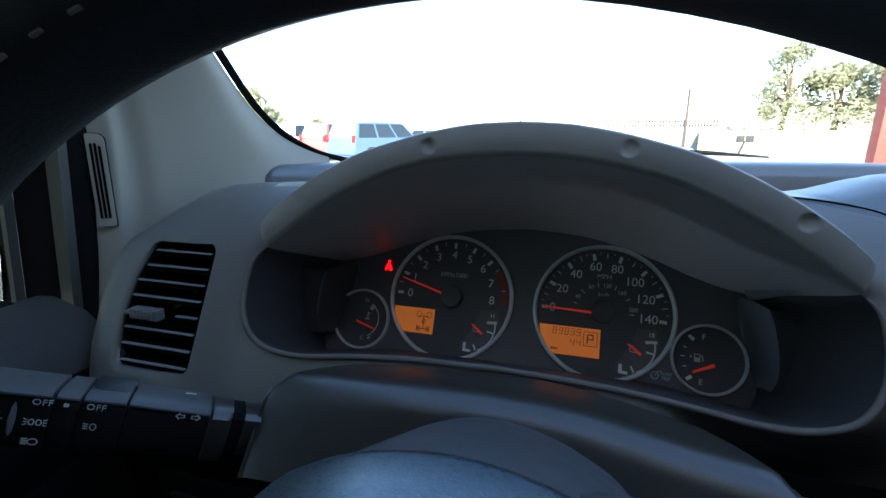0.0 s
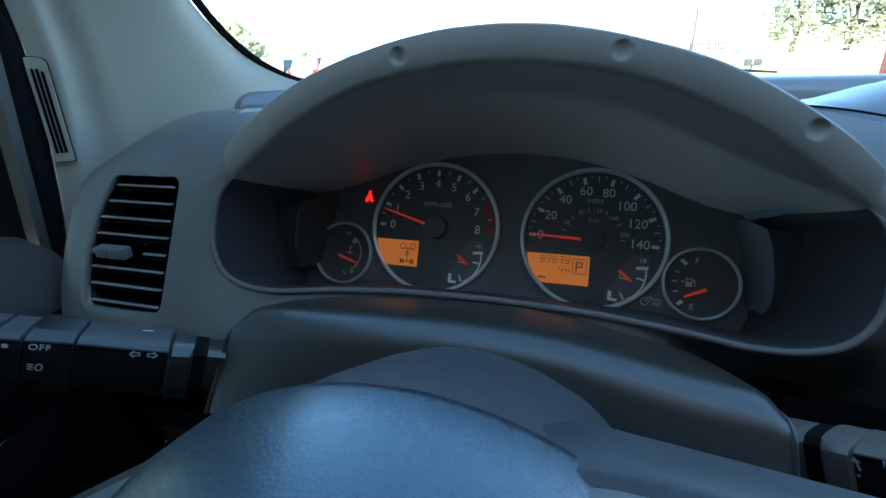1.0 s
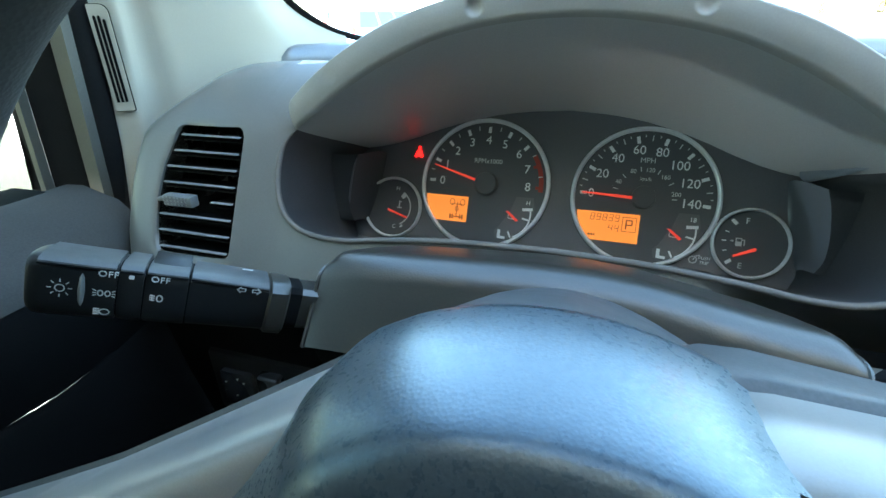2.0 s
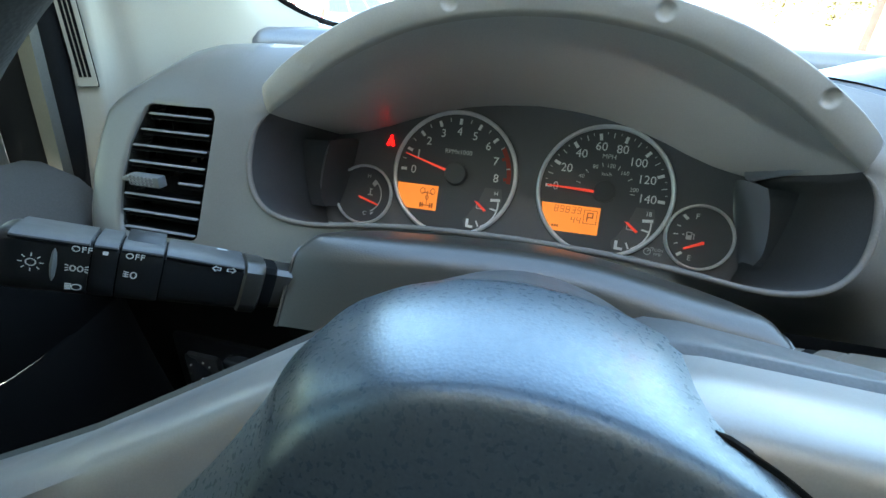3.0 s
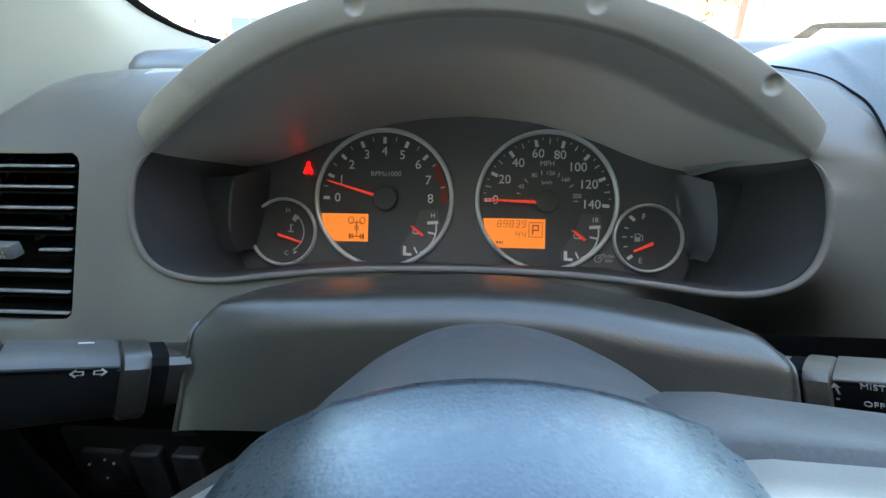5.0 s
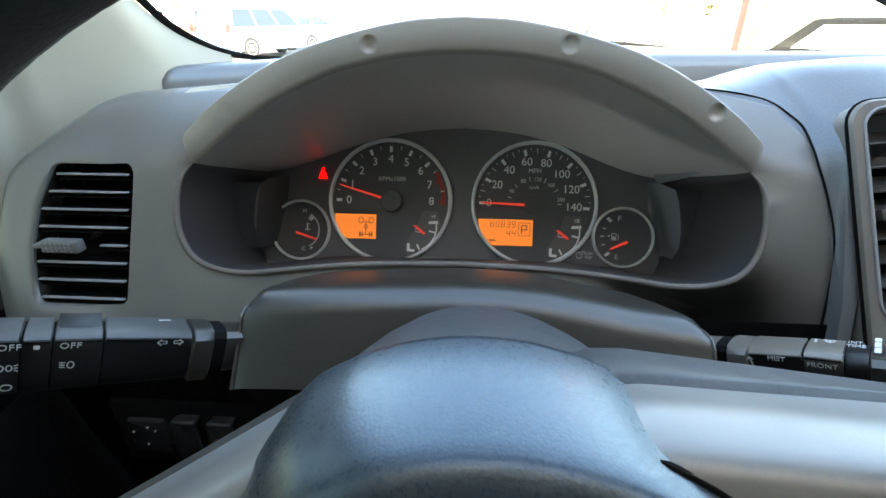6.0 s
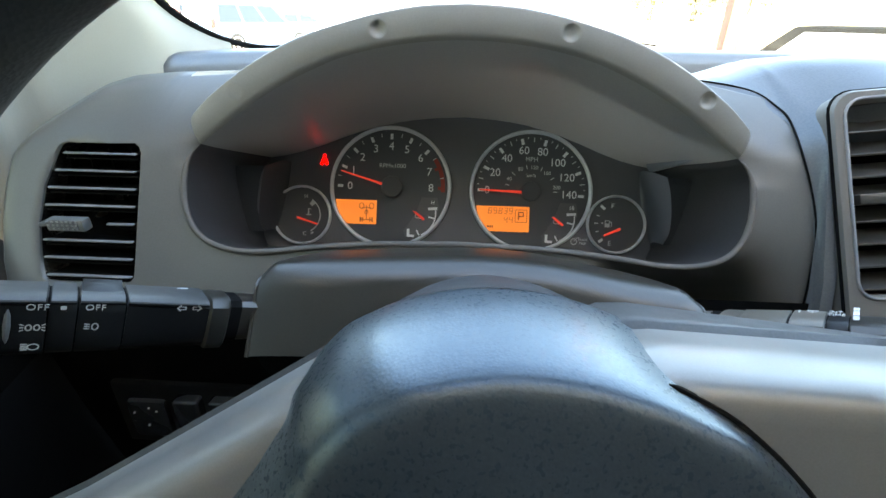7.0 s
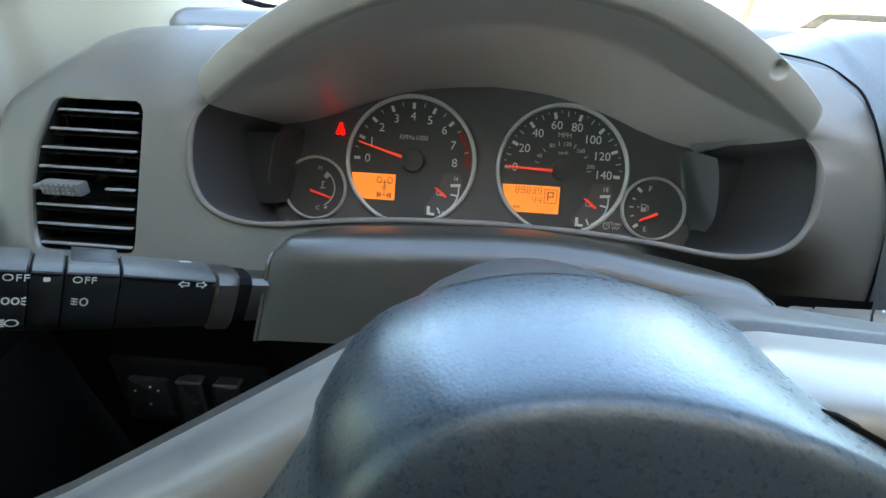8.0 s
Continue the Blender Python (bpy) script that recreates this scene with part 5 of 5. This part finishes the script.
def top_strip(d0, d1, mat, parent, r0=1.0, fall=1.0):
    """The lit upper side of a length of the lever, painted paler, with the dark joint below it."""
    sx = m.to_3x3() @ Vector((0, 1, 0))
    sz = m.to_3x3() @ Vector((0, 0, 1))
    out = sz if sz.y < 0 else -sz
    rings = []
    for d, tall in ((d0, fall), (d1, 1.0)):
        rings.append([at + a * d + sx * (RS * r0 * tall * h) + out * (RS * r0 * w) for w, h in ((0.93, 0.685), (0.945, 0.705), (0.93, 0.740), (0.86, 0.768), (0.62, 0.782), (0.2, 0.71), (-0.3, 0.60), (-0.6, 0.52), (-0.6, 0.45), (0.5, 0.55))])
    strip_ = part("top_strip", loft(rings, cap=True), mat, parent, angle=40)
    part("joint", tube([at + a * d + sx * (RS * r0 * tall * 0.675) + out * (RS * r0 * 0.938) for d, tall in ((d0, fall), (d1, 1.0))], 0.0004, 6), RUBBER, strip_)


def lever(st, mats, c=0.0, k=1.0, strips=LITTOP, root=COVER):
    stalk_body(at, a, m, ((-0.036 + c, 0.0115), (-0.0205 + c, 0.0118)), root, st, "root")
    stalk_body(at, a, m, ((-0.021 + c, 0.0122), (-0.0155 + c, 0.0122)), RUBBER, st, "gap_ring")
    stalk_body(at, a, m, ((-0.0160 + c, RS * 0.97), (-0.0152 + c, RS * 1.06, 0.9), (-0.0088 + c, RS * 1.06, 0.9), (-0.0078 + c, RS * 0.98, 0.86)), mats[0], st, "collar")
    stalk_body(at, a, m, ((-0.0082 + c, RS * 0.97, 0.88), (0.0205 * k, RS * 0.98)), mats[1], st, "lever")
    stalk_body(at, a, m, ((0.0200 * k, RS * 0.96), (0.0212 * k, RS * 0.96)), RUBBER, st, "seam")
    stalk_body(at, a, m, ((0.0210 * k, RS * 0.98), (0.0214 * k, RS * 1.0), (0.0343 * k, RS * 1.0), (0.0347 * k, RS * 0.98)), mats[2], st, "inner_ring")
    stalk_body(at, a, m, ((0.0343 * k, RS * 0.96), (0.0355 * k, RS * 0.96)), RUBBER, st, "seam")
    stalk_body(at, a, m, ((0.0352 * k, RS * 0.98), (0.0356 * k, RS * 1.0), (0.0424 * k, RS * 1.0), (0.0428 * k, RS * 0.98)), mats[3], st, "mark_ring")
    stalk_body(at, a, m, ((0.0424 * k, RS * 0.96), (0.0435 * k, RS * 0.96)), RUBBER, st, "seam")
    stalk_body(at, a, m, ((0.0432 * k, RS * 0.98), (0.0436 * k, RS * 1.01), (0.0640, RS * 1.01), (0.0675, RS * 0.99), (0.0690, RS * 0.9)), mats[4], st, "end_knob")
    top_strip(-0.0074 + c, 0.0202 * k, strips, st, 1.0, 0.90)
    top_strip(0.0214 * k, 0.0343 * k, strips, st, 1.015)
    if k == 1.0:
        top_strip(0.0356, 0.0424, strips, st, 1.015)
        top_strip(0.0438, 0.0655, strips, st, 1.02)


lever(lamp, (COVER, STALK, STALK, STALK, STALK))


def on_stalk(at, a, m, side, d, h, lift_=0.0004):
    """A pose on the driver's face of the lever, d along and h up."""
    sx = m.to_3x3() @ Vector((0, 1, 0))
    sz = m.to_3x3() @ Vector((0, 0, 1))
    out = sz if sz.y < 0 else -sz
    p = at + a * d + sx * h + out * (RS * 0.94 * 1.012 + lift_)
    return frame_of(p, a * side, sx) @ Matrix.Scale(0.76, 4)


for words, d, h in (("OFF", 0.0457, 0.0080), ("OFF", 0.0300, 0.0080)):
    lettering("words", words, 0.0043, on_stalk(at, a, m, -1, d, h), STALKPRINT, lamp, 1.1)
strokes("mark_dot", [rounded(-0.0011, -0.001, 0.0011, 0.001, 0.0005, 3)], on_stalk(at, a, m, -1, 0.0389, 0.0080), STALKPRINT, lamp)
for d, flip in ((0.0026, -1), (-0.0026, 1)):
    o = [(-0.0026, 0), (-0.0006, 0.0020), (-0.0006, 0.0010), (0.0020, 0.0010), (0.0020, -0.0010), (-0.0006, -0.0010), (-0.0006, -0.0020)]
    i = [(x * 0.66 + 0.0001, y * 0.55) for x, y in o]
    outs = [[o[k], o[(k + 1) % 7], i[(k + 1) % 7], i[k]] for k in range(7)]
    strokes("arrow_sign", [[(-x * flip, y) for x, y in q] for q in outs] if flip > 0 else outs, on_stalk(at, a, m, -1, d, 0.0080), STALKPRINT, lamp)
# lamp signs: side lamps, dipped beam, front fog lamps, lamp knob
strokes("side_lamp_sign", ring_of(-0.0014, 0, 0.0013, 0.0017, 0.0006) + ring_of(0.0014, 0, 0.0013, 0.0017, 0.0006) + [bar((s * 0.0030, y), (s * 0.0044, y * 1.7), 0.0006) for s in (-1, 1) for y in (-0.001, 0.0, 0.001)], on_stalk(at, a, m, -1, 0.0465, 0.0005), STALKPRINT, lamp)
strokes("headlamp_sign", ring_of(0.0008, 0, 0.0022, 0.0018, 0.0006) + [bar((-0.0036, y), (-0.0012, y), 0.0007) for y in (-0.0013, -0.0004, 0.0005, 0.0014)], on_stalk(at, a, m, -1, 0.0465, -0.0070), STALKPRINT, lamp)
strokes("fog_lamp_sign", ring_of(0.0012, 0, 0.0015, 0.0020, 0.0006) + [bar((-0.0030, y + 0.0003), (-0.0008, y), 0.0006) for y in (-0.0012, 0.0, 0.0012)] + [bar((-0.0020, -0.0016), (-0.0020, 0.0016), 0.0003)], on_stalk(at, a, m, -1, 0.0305, 0.0005), STALKPRINT, lamp)
strokes("lamp_knob_sign", ring_of(0, 0, 0.0020, 0.0020, 0.0005) + [bar((0.0030 * math.cos(q), 0.0030 * math.sin(q)), (0.0046 * math.cos(q), 0.0046 * math.sin(q)), 0.0005) for q in (k * math.pi / 4 for k in range(8))], on_stalk(at, a, m, -1, 0.0590, 0.0010), STALKPRINT, lamp)
bm = loft([[on_stalk(at, a, m, -1, 0.0530, 0.0010) @ Vector((0.0014 * math.sin(t) * w, 0.0085 * (s - 0.5) * 2, 0.0026 * math.cos(t) * w)) for t in np.linspace(-1.5, 1.5, 7)] for s, w in ((0, 0.1), (0.15, 0.7), (0.5, 1.0), (0.85, 0.7), (1, 0.1))], closed=False)
part("grip_ridge", bm, TAB, lamp)
sx = m.to_3x3() @ Vector((0, 1, 0))
bm = loft([[at + a * (0.0278 + 0.0062 * s) + sx * (RS * (0.735 + 0.065 * (1 - s * s) * (1 - w ** 4))) + (m.to_3x3() @ Vector((0, 0, 1))) * (RS * 0.45 * w) for w in (-1, -0.5, 0, 0.5, 1)] for s in np.linspace(-1, 1, 9)], closed=False)
part("thumb_ridge", bm, STALK, lamp)
strokes("top_mark", [bar((-0.002, 0), (0.002, 0), 0.0009)], frame_of(at + a * 0.001 + sx * (RS * 0.69 + 0.0003), -a, m.to_3x3() @ Vector((0, 0, -1))), DIM, lamp)

wiper, at, a, m = stalk("wiper_stalk", 1, "black wiper stalk with white printed words")
# collar, root and top painted paler and warmer for the sun on them
lever(wiper, (SUNLITWIPER, STALK, COVER, STALK, COVER), 0.0075, 0.90, SUNLITWIPER, SUNLITWIPER)
for words, d, h in (("MIST", 0.0100, 0.0080), ("OFF", 0.0100, 0.0015), ("INT", 0.0100, -0.0050), ("FRONT", 0.0248, 0.0070)):
    lettering("words", words, 0.0038, on_stalk(at, a, m, 1, d, h), STALKPRINT, wiper, 1.05)
strokes("wipe_sign", [arc_band(0.0030, 0.0036, 30, 150, (0, -0.002), 10), arc_band(0.0010, 0.0016, 30, 150, (0, -0.002), 10), bar((0.0, -0.001), (0.0022, 0.0012), 0.0004), bar((-0.0028, -0.0004), (-0.0012, -0.0012), 0.0005), bar((0.0028, -0.0004), (0.0012, -0.0012), 0.0005)], on_stalk(at, a, m, 1, 0.0248, -0.0002), STALKPRINT, wiper)
strokes("lever_sign", [bar((0.0008, -0.0026), (-0.0002, 0.0006), 0.0009), [(-0.0022, 0.0004), (0.0014, 0.0010), (-0.0008, 0.0030)]] + [[(-0.0006, -0.0055), (0.0006, -0.0055), (0.0006, -0.0045), (-0.0006, -0.0045)]], on_stalk(at, a, m, 1, 0.0010, 0.0060), STALKPRINT, wiper)
sx = m.to_3x3() @ Vector((0, 1, 0))
strokes("washer_sign", [arc_band(0.0013, 0.0018, 200, 340, (0, 0.0012), 8), bar((-0.0021, 0.0012), (0.0021, 0.0012), 0.0005), bar((0, -0.0010), (0, 0.0010), 0.0005), bar((-0.0046, -0.0012), (-0.0046, 0.0012), 0.0007)], frame_of(at + a * 0.0265 + sx * (RS * 0.735 + 0.0004), a, m.to_3x3() @ Vector((0, 0, -1))), STALKPRINT, wiper)
lettering("words", "INT.\nTIME", 0.0028, frame_of(at + a * 0.0345 + sx * (RS * 0.735 + 0.0004), a, m.to_3x3() @ Vector((0, 0, -1))), STALKPRINT, wiper)
strokes("time_bars", [[(-0.0006, -0.006), (0.0014, -0.006), (0.0014, -0.002), (-0.0006, -0.002)], [(-0.0006, -0.0015), (0.0014, -0.0015), (0.0014, 0.0025), (-0.0006, 0.0025)], [(-0.0006, 0.003), (0.0014, 0.003), (0.0014, 0.006), (-0.0006, 0.006)]], frame_of(at + a * 0.0405 + sx * (RS * 0.745 + 0.0004), a, m.to_3x3() @ Vector((0, 0, -1))), STALKPRINT, wiper)

# ---- lower dashboard switches ----
switches = thing("switch_panel", (-0.17, -0.05, 1.02), "black switch panel with two blank rocker switches", "switch panel")
part("bezel", box((-0.250, -0.042, 0.975), (-0.140, -0.030, 1.034), 0.003), STALK, switches)
for x in (-0.1660, -0.1922):
    part("switch", box((x - 0.0095, -0.050, 0.984), (x + 0.0095, -0.038, 1.0255), 0.0025, 3), ROCKER, switches)
part("mirror_knob", box((-0.240, -0.046, 0.985), (-0.210, -0.038, 1.020), 0.004), ROCKER, switches)
for x, z in ((-0.234, 1.010), (-0.217, 1.012), (-0.226, 0.998), (-0.222, 1.015)):
    part("dot", box((x - 0.0006, -0.0470, z - 0.0006), (x + 0.0004, -0.0455, z + 0.0004)), DIM, switches)

# ---- windscreen wiper ----
wb = thing("windscreen_wiper", (0.15, 0.38, 1.235), "dark windscreen wiper blade at rest", "wiper")
part("blade", tube([(0.10, 0.365, 1.247), (0.13, 0.375, 1.2495), (0.165, 0.385, 1.2495), (0.20, 0.392, 1.2475), (0.25, 0.398, 1.244)], [0.001, 0.0028, 0.003, 0.0022, 0.001], 8), RUBBER, wb)

# ---- outside ----
def polar(az, dist, z=0.0):
    return Vector((math.sin(radians(az)) * dist, math.cos(radians(az)) * dist - 0.26, z))


def car(name, at, heading, paint, label, length=4.7, width=1.85, profile=None, roof=None, wheel_r=0.36, pane=None, rear=None, post_w=0.12, screen_w=0.86):
    """A parked car: heading in degrees clockwise from straight ahead. profile: the body's side outline (along, up); roof: the glasshouse's."""
    c = thing(name, at, label, "car", "parked cars")
    m = Matrix.Translation(at) @ Matrix.Rotation(radians(-heading), 4, "Z")
    w = width / 2

    def prism(pts, w0, w1, z0, z1):
        rings = []
        for s, k in ((-1, 0), (-0.96, 1), (0.96, 1), (1, 0)):
            ring = []
            for y, z in pts:
                f = w0 + (w1 - w0) * (z - z0) / (z1 - z0)
                ring.append(m @ Vector((s * f, y * (1 if k else 0.992), z)))
            rings.append(ring)
        return loft(rings, cap=True)
    part("body", prism(profile, w, w, 0, 1), paint, c, angle=30)
    zs = [z for _, z in roof]
    part("glasshouse", prism(roof, w * 0.97, w * 0.80, min(zs), max(zs)), paint, c, angle=30)
    # side windows and the two screens
    y0, y1 = roof[0][0], roof[-1][0]
    z0, z1 = min(zs) + 0.06, max(zs) - 0.09
    yt0, yt1 = roof[1][0], roof[-2][0]
    n = 3 if length > 4.6 else 2
    for s in (-1, 1):
        for k in range(n):
            f0, f1 = (k + 0.05) / n, (k + 0.95) / n
            pts = []
            for f, up in ((f0, 0), (f1, 0), (f1, 1), (f0, 1)):
                lo_, hi_ = y0 + post_w + (y1 - y0 - 2 * post_w) * f, yt0 + post_w * 0.8 + (yt1 - yt0 - post_w * 1.6) * f
                z = z0 + (z1 - z0) * up
                y = lo_ + (hi_ - lo_) * (z - min(zs)) / (max(zs) - min(zs))
                wz = w * (0.97 - 0.17 * (z - min(zs)) / (max(zs) - min(zs))) + 0.006
                pts.append((s * wz, y, z))
            bm = loft([[m @ Vector(p) for p in pts], [m @ Vector((p[0] - s * 0.02, p[1], p[2])) for p in pts]], cap=True)
            part("side_window", bm, pane or CARGLASS, c)
    for ya, yb, s in ((y0, yt0, -1), (y1, yt1, 1)):
        pts = []
        for x, up in ((-1, 0), (1, 0), (1, 1), (-1, 1)):
            z = z0 + (z1 - z0) * up
            f = (z - min(zs)) / (max(zs) - min(zs))
            pts.append((x * w * (screen_w - 0.16 * f), ya + (yb - ya) * f + s * 0.012, z))
        part("screen", loft([[m @ Vector(p) for p in pts], [m @ Vector((p[0], p[1] - s * 0.03, p[2])) for p in pts]], cap=True), (rear or CARGLASS) if s < 0 else (pane or CARGLASS), c)
    ys = [y for y, _ in profile]
    for s in (-1, 1):
        for y in (min(ys) + 0.82, max(ys) - 0.88):
            cyl = []
            for x0, r in ((w - 0.20, wheel_r * 0.9), (w - 0.19, wheel_r), (w - 0.02, wheel_r), (w + 0.005, wheel_r * 0.93), (w + 0.005, wheel_r * 0.66)):
                cyl.append([m @ Vector((s * x0, y + r * math.cos(t), wheel_r + r * math.sin(t))) for t in (k * math.pi / 12 for k in range(24))])
            wheel_ = part("wheel", loft(cyl, cap=True), TYRE, c)
            part("rim_disc", loft([[m @ Vector((s * x0, y + r * math.cos(t), wheel_r + r * math.sin(t))) for t in (k * math.pi / 12 for k in range(24))] for x0, r in ((w + 0.004, wheel_r * 0.68), (w + 0.012, wheel_r * 0.62), (w + 0.0, wheel_r * 0.5), (w + 0.01, wheel_r * 0.15))], cap=True), ALLOY, wheel_)
        part("tail_lamp", box((s * (w - 0.18), min(ys) - 0.012, 0.85), (s * (w - 0.02), min(ys) + 0.05, 1.15), 0.02, 2, m), TAIL, c)
        part("headlamp", box((s * (w - 0.40), max(ys) - 0.05, 0.68), (s * (w - 0.06), max(ys) + 0.01, 0.84), 0.02, 2, m), CARGLASS, c)
    part("bumper", box((-w * 0.98, min(ys) - 0.07, 0.40), (w * 0.98, min(ys) + 0.1, 0.62), 0.04, 2, m), paint, c)
    return c


SUV_BODY = [(-2.35, 0.35), (-2.38, 0.9), (-2.33, 1.10), (0.95, 1.12), (1.25, 1.08), (2.10, 0.98), (2.33, 0.80), (2.36, 0.40), (2.2, 0.30), (-2.2, 0.30)]
SUV_ROOF = [(-2.33, 1.08), (-2.10, 1.76), (-1.2, 1.82), (0.2, 1.78), (0.36, 1.74), (1.10, 1.08)]
SEDAN_BODY = [(-2.25, 0.38), (-2.28, 0.75), (-2.20, 0.96), (-1.55, 1.00), (1.0, 0.95), (2.0, 0.82), (2.25, 0.66), (2.27, 0.38), (2.1, 0.26), (-2.1, 0.26)]
SEDAN_ROOF = [(-1.65, 0.97), (-0.95, 1.36), (-0.5, 1.43), (0.15, 1.41), (0.25, 1.39), (1.02, 0.94)]
SUV_BODY, SUV_ROOF = [(y, z * 0.91) for y, z in SUV_BODY], [(y, z * 0.91) for y, z in SUV_ROOF]
car("parked_suv", polar(-23.3, 20.5), 24, PAINT_BLUE, "dark blue estate car in a row of parked cars", profile=SUV_BODY, roof=SUV_ROOF, rear=HAZE)
car("parked_suv", polar(-27.2, 23.5), 20, PAINT_RED, "maroon estate car with dark windows in a row of parked cars", profile=SUV_BODY, roof=SUV_ROOF, rear=HAZE)
car("parked_suv", polar(-31.2, 25.5), 16, PAINT_WHITE, "white estate car in a row of parked cars", profile=SUV_BODY, roof=SUV_ROOF, rear=HAZE)
car("parked_saloon", polar(-18.8, 25.0), 40, PAINT_WHITE, "white saloon car parked side on", 4.5, profile=SEDAN_BODY, roof=SEDAN_ROOF, wheel_r=0.33)
car("parked_coupe", polar(36.8, 9.0), 236, PAINT_DARK, "dark grey car parked beside the post, its paint darkened for shade", 4.5, profile=[(y, z * 0.90) for y, z in SEDAN_BODY], roof=[(y, z * 0.885) for y, z in SEDAN_ROOF], wheel_r=0.33, pane=HAZE, post_w=0.55, screen_w=0.70)

post = thing("canopy_post", polar(26.7, 10.0), "orange-red painted steel post", "post")
p = polar(26.7, 10.0)
part("shaft", box((p.x - 0.125, p.y - 0.125, 0.0), (p.x + 0.125, p.y + 0.125, 4.5), 0.01), REDPOST, post)
part("base_plate", box((p.x - 0.2, p.y - 0.2, 0.0), (p.x + 0.2, p.y + 0.2, 0.02), 0.005), REDPOST, post)
for az, dist, h, r in ((10.6, 45, 4.7, 0.13), (-7.1, 60, 4.4, 0.10)):
    q = polar(az, dist)
    up = thing("utility_pole", q, "thin weathered wooden utility pole", "utility pole", "poles along the fence")
    part("shaft", tube([q, q + Vector((0, 0, h))], [r, r * 0.7], 10), WOODPOLE, up)
# fence on the boundary, with an added pale wall for the glare that swallows its foot
w0, w1 = polar(1.0, 55.2), polar(15.0, 55.2)
side_ = Vector((w1.y - w0.y, w0.x - w1.x, 0)).normalized() * 0.1
tagged(part("glare_wall", loft([[w0 - side_ + Vector((0, 0, h)), w1 - side_ + Vector((0, 0, h)), w1 + side_ + Vector((0, 0, h)), w0 + side_ + Vector((0, 0, h))] for h in (0.0, 1.72)], cap=True), ASPHALT), "pale low wall added for the glare over the fence's foot", "wall", kind="structure")
fence = thing("fence", polar(6, 55, 1.7), "dark metal picket fence", "fence")
f0, f1 = polar(2.5, 55), polar(13.5, 55)
for i in range(40):
    q = f0.lerp(f1, i / 39)
    part("picket", box((q.x - 0.05, q.y - 0.03, 1.7), (q.x + 0.05, q.y + 0.03, 2.5)), DARKSTEEL, fence)
for z in (1.85, 2.3):
    part("rail", tube([f0 + Vector((0, 0, z)), f1 + Vector((0, 0, z))], 0.04, 6), DARKSTEEL, fence)
# small dark sign on a stalk in the lot
q = polar(16.2, 30)
sgn = thing("ground_sign", q, "small grey sign on a short post", "sign")
for dx in (-0.22, 0.22):
    part("panel", box((q.x + dx - 0.19, q.y - 0.05, 0.72), (q.x + dx + 0.19, q.y + 0.05, 1.06), 0.04), DARKSTEEL, sgn)
part("leg", tube([q - Vector((0.25, 0, 0)), q + Vector((0, 0, 0.8))], 0.05, 8), DARKSTEEL, sgn)


def leaf_cloud(name, blobs, per, size, parent, seed):
    """Many small leaves scattered on and in uneven clumps."""
    rng = random.Random(seed)
    verts, faces = [], []
    for c, r in blobs:
        for _ in range(int(per * r * r)):
            d = Vector((rng.gauss(0, 1), rng.gauss(0, 1), rng.gauss(0, 1))).normalized()
            p = Vector(c) + d * r * (0.55 + 0.5 * rng.random() ** 0.6)
            s = size * (0.6 + 0.8 * rng.random())
            u = Vector((rng.gauss(0, 1), rng.gauss(0, 1), rng.gauss(0, 1))).normalized()
            v = u.orthogonal().normalized()
            k = len(verts)
            verts += [p - u * s, p + v * s * 0.5, p + u * s, p - v * s * 0.5]
            faces.append((k, k + 1, k + 2, k + 3))
    me = bpy.data.meshes.new(name)
    me.from_pydata(verts, [], faces)
    me.materials.append(LEAF)
    ob = adopt(new(name, me), parent)
    ob["kind"] = "stuff"
    return ob


def tree(at, height, spread, seed, label):
    rng = random.Random(seed)
    t = thing("tree", at, label, "tree", "trees beyond the lot")
    trunk_h = height * 0.35
    part("trunk", tube([at, at + Vector((0.1, 0, trunk_h)), at + Vector((0.05, 0.1, height * 0.8))], [0.22, 0.16, 0.05], 10), BARK, t)
    blobs = []
    for k in range(44):
        a_, h = rng.random() * 6.283, 0.20 + 0.80 * rng.random()
        reach = spread * (0.25 + 0.75 * rng.random()) * (1.0 - 0.55 * max(0, h - 0.6) / 0.4)
        c = at + Vector((reach * math.cos(a_), reach * math.sin(a_), height * h))
        blobs.append((c, spread * (0.16 + 0.16 * rng.random())))
        if k < 9:
            part("limb", tube([at + Vector((0.08, 0, trunk_h * (0.8 + 0.1 * k))), (at + Vector((0, 0, trunk_h * (1 + 0.1 * k)))).lerp(c, 0.5), c], [0.12, 0.08, 0.03], 6), BARK, t)
    leaf_cloud("crown", blobs, 190, 0.17, t, seed)


tree(polar(19.0, 48, 1.4), 6.4, 2.5, 3, "leafy green tree with an open crown beyond the lot")
tree(polar(23.0, 47, 1.4), 4.4, 2.8, 5, "broad leafy green tree beyond the lot")
tree(polar(27.5, 46, 1.4), 5.4, 3.0, 8, "leafy green tree at the edge of the lot")
tree(polar(-39.0, 27), 3.1, 1.9, 11, "dense green tree beside the parked cars")
tree(polar(-31.0, 60), 2.5, 2.4, 13, "far low green tree behind the parked cars")
hedge = thing("hedge", polar(21, 44), "low uneven green hedge", "hedge")
rng = random.Random(4)
blobs = [(polar(14.5 + 13 * k / 26, 44) + Vector((0, 0, 1.75 + 0.35 * rng.random())), 0.40 + 0.35 * rng.random()) for k in range(27)]
leaf_cloud("foliage", blobs, 130, 0.12, hedge, 21)
rows = [[polar(az, d, z) for az in np.linspace(12, 60, 25)] for d, z in ((36, 0.01), (39, 0.5), (42, 1.35), (60, 1.45), (90, 1.45), (95, 0.01))]
tagged(part("verge", loft(rows, closed=False), FIELD, None, "", 80), "dry grass bank below the hedge", "grass", kind="structure")
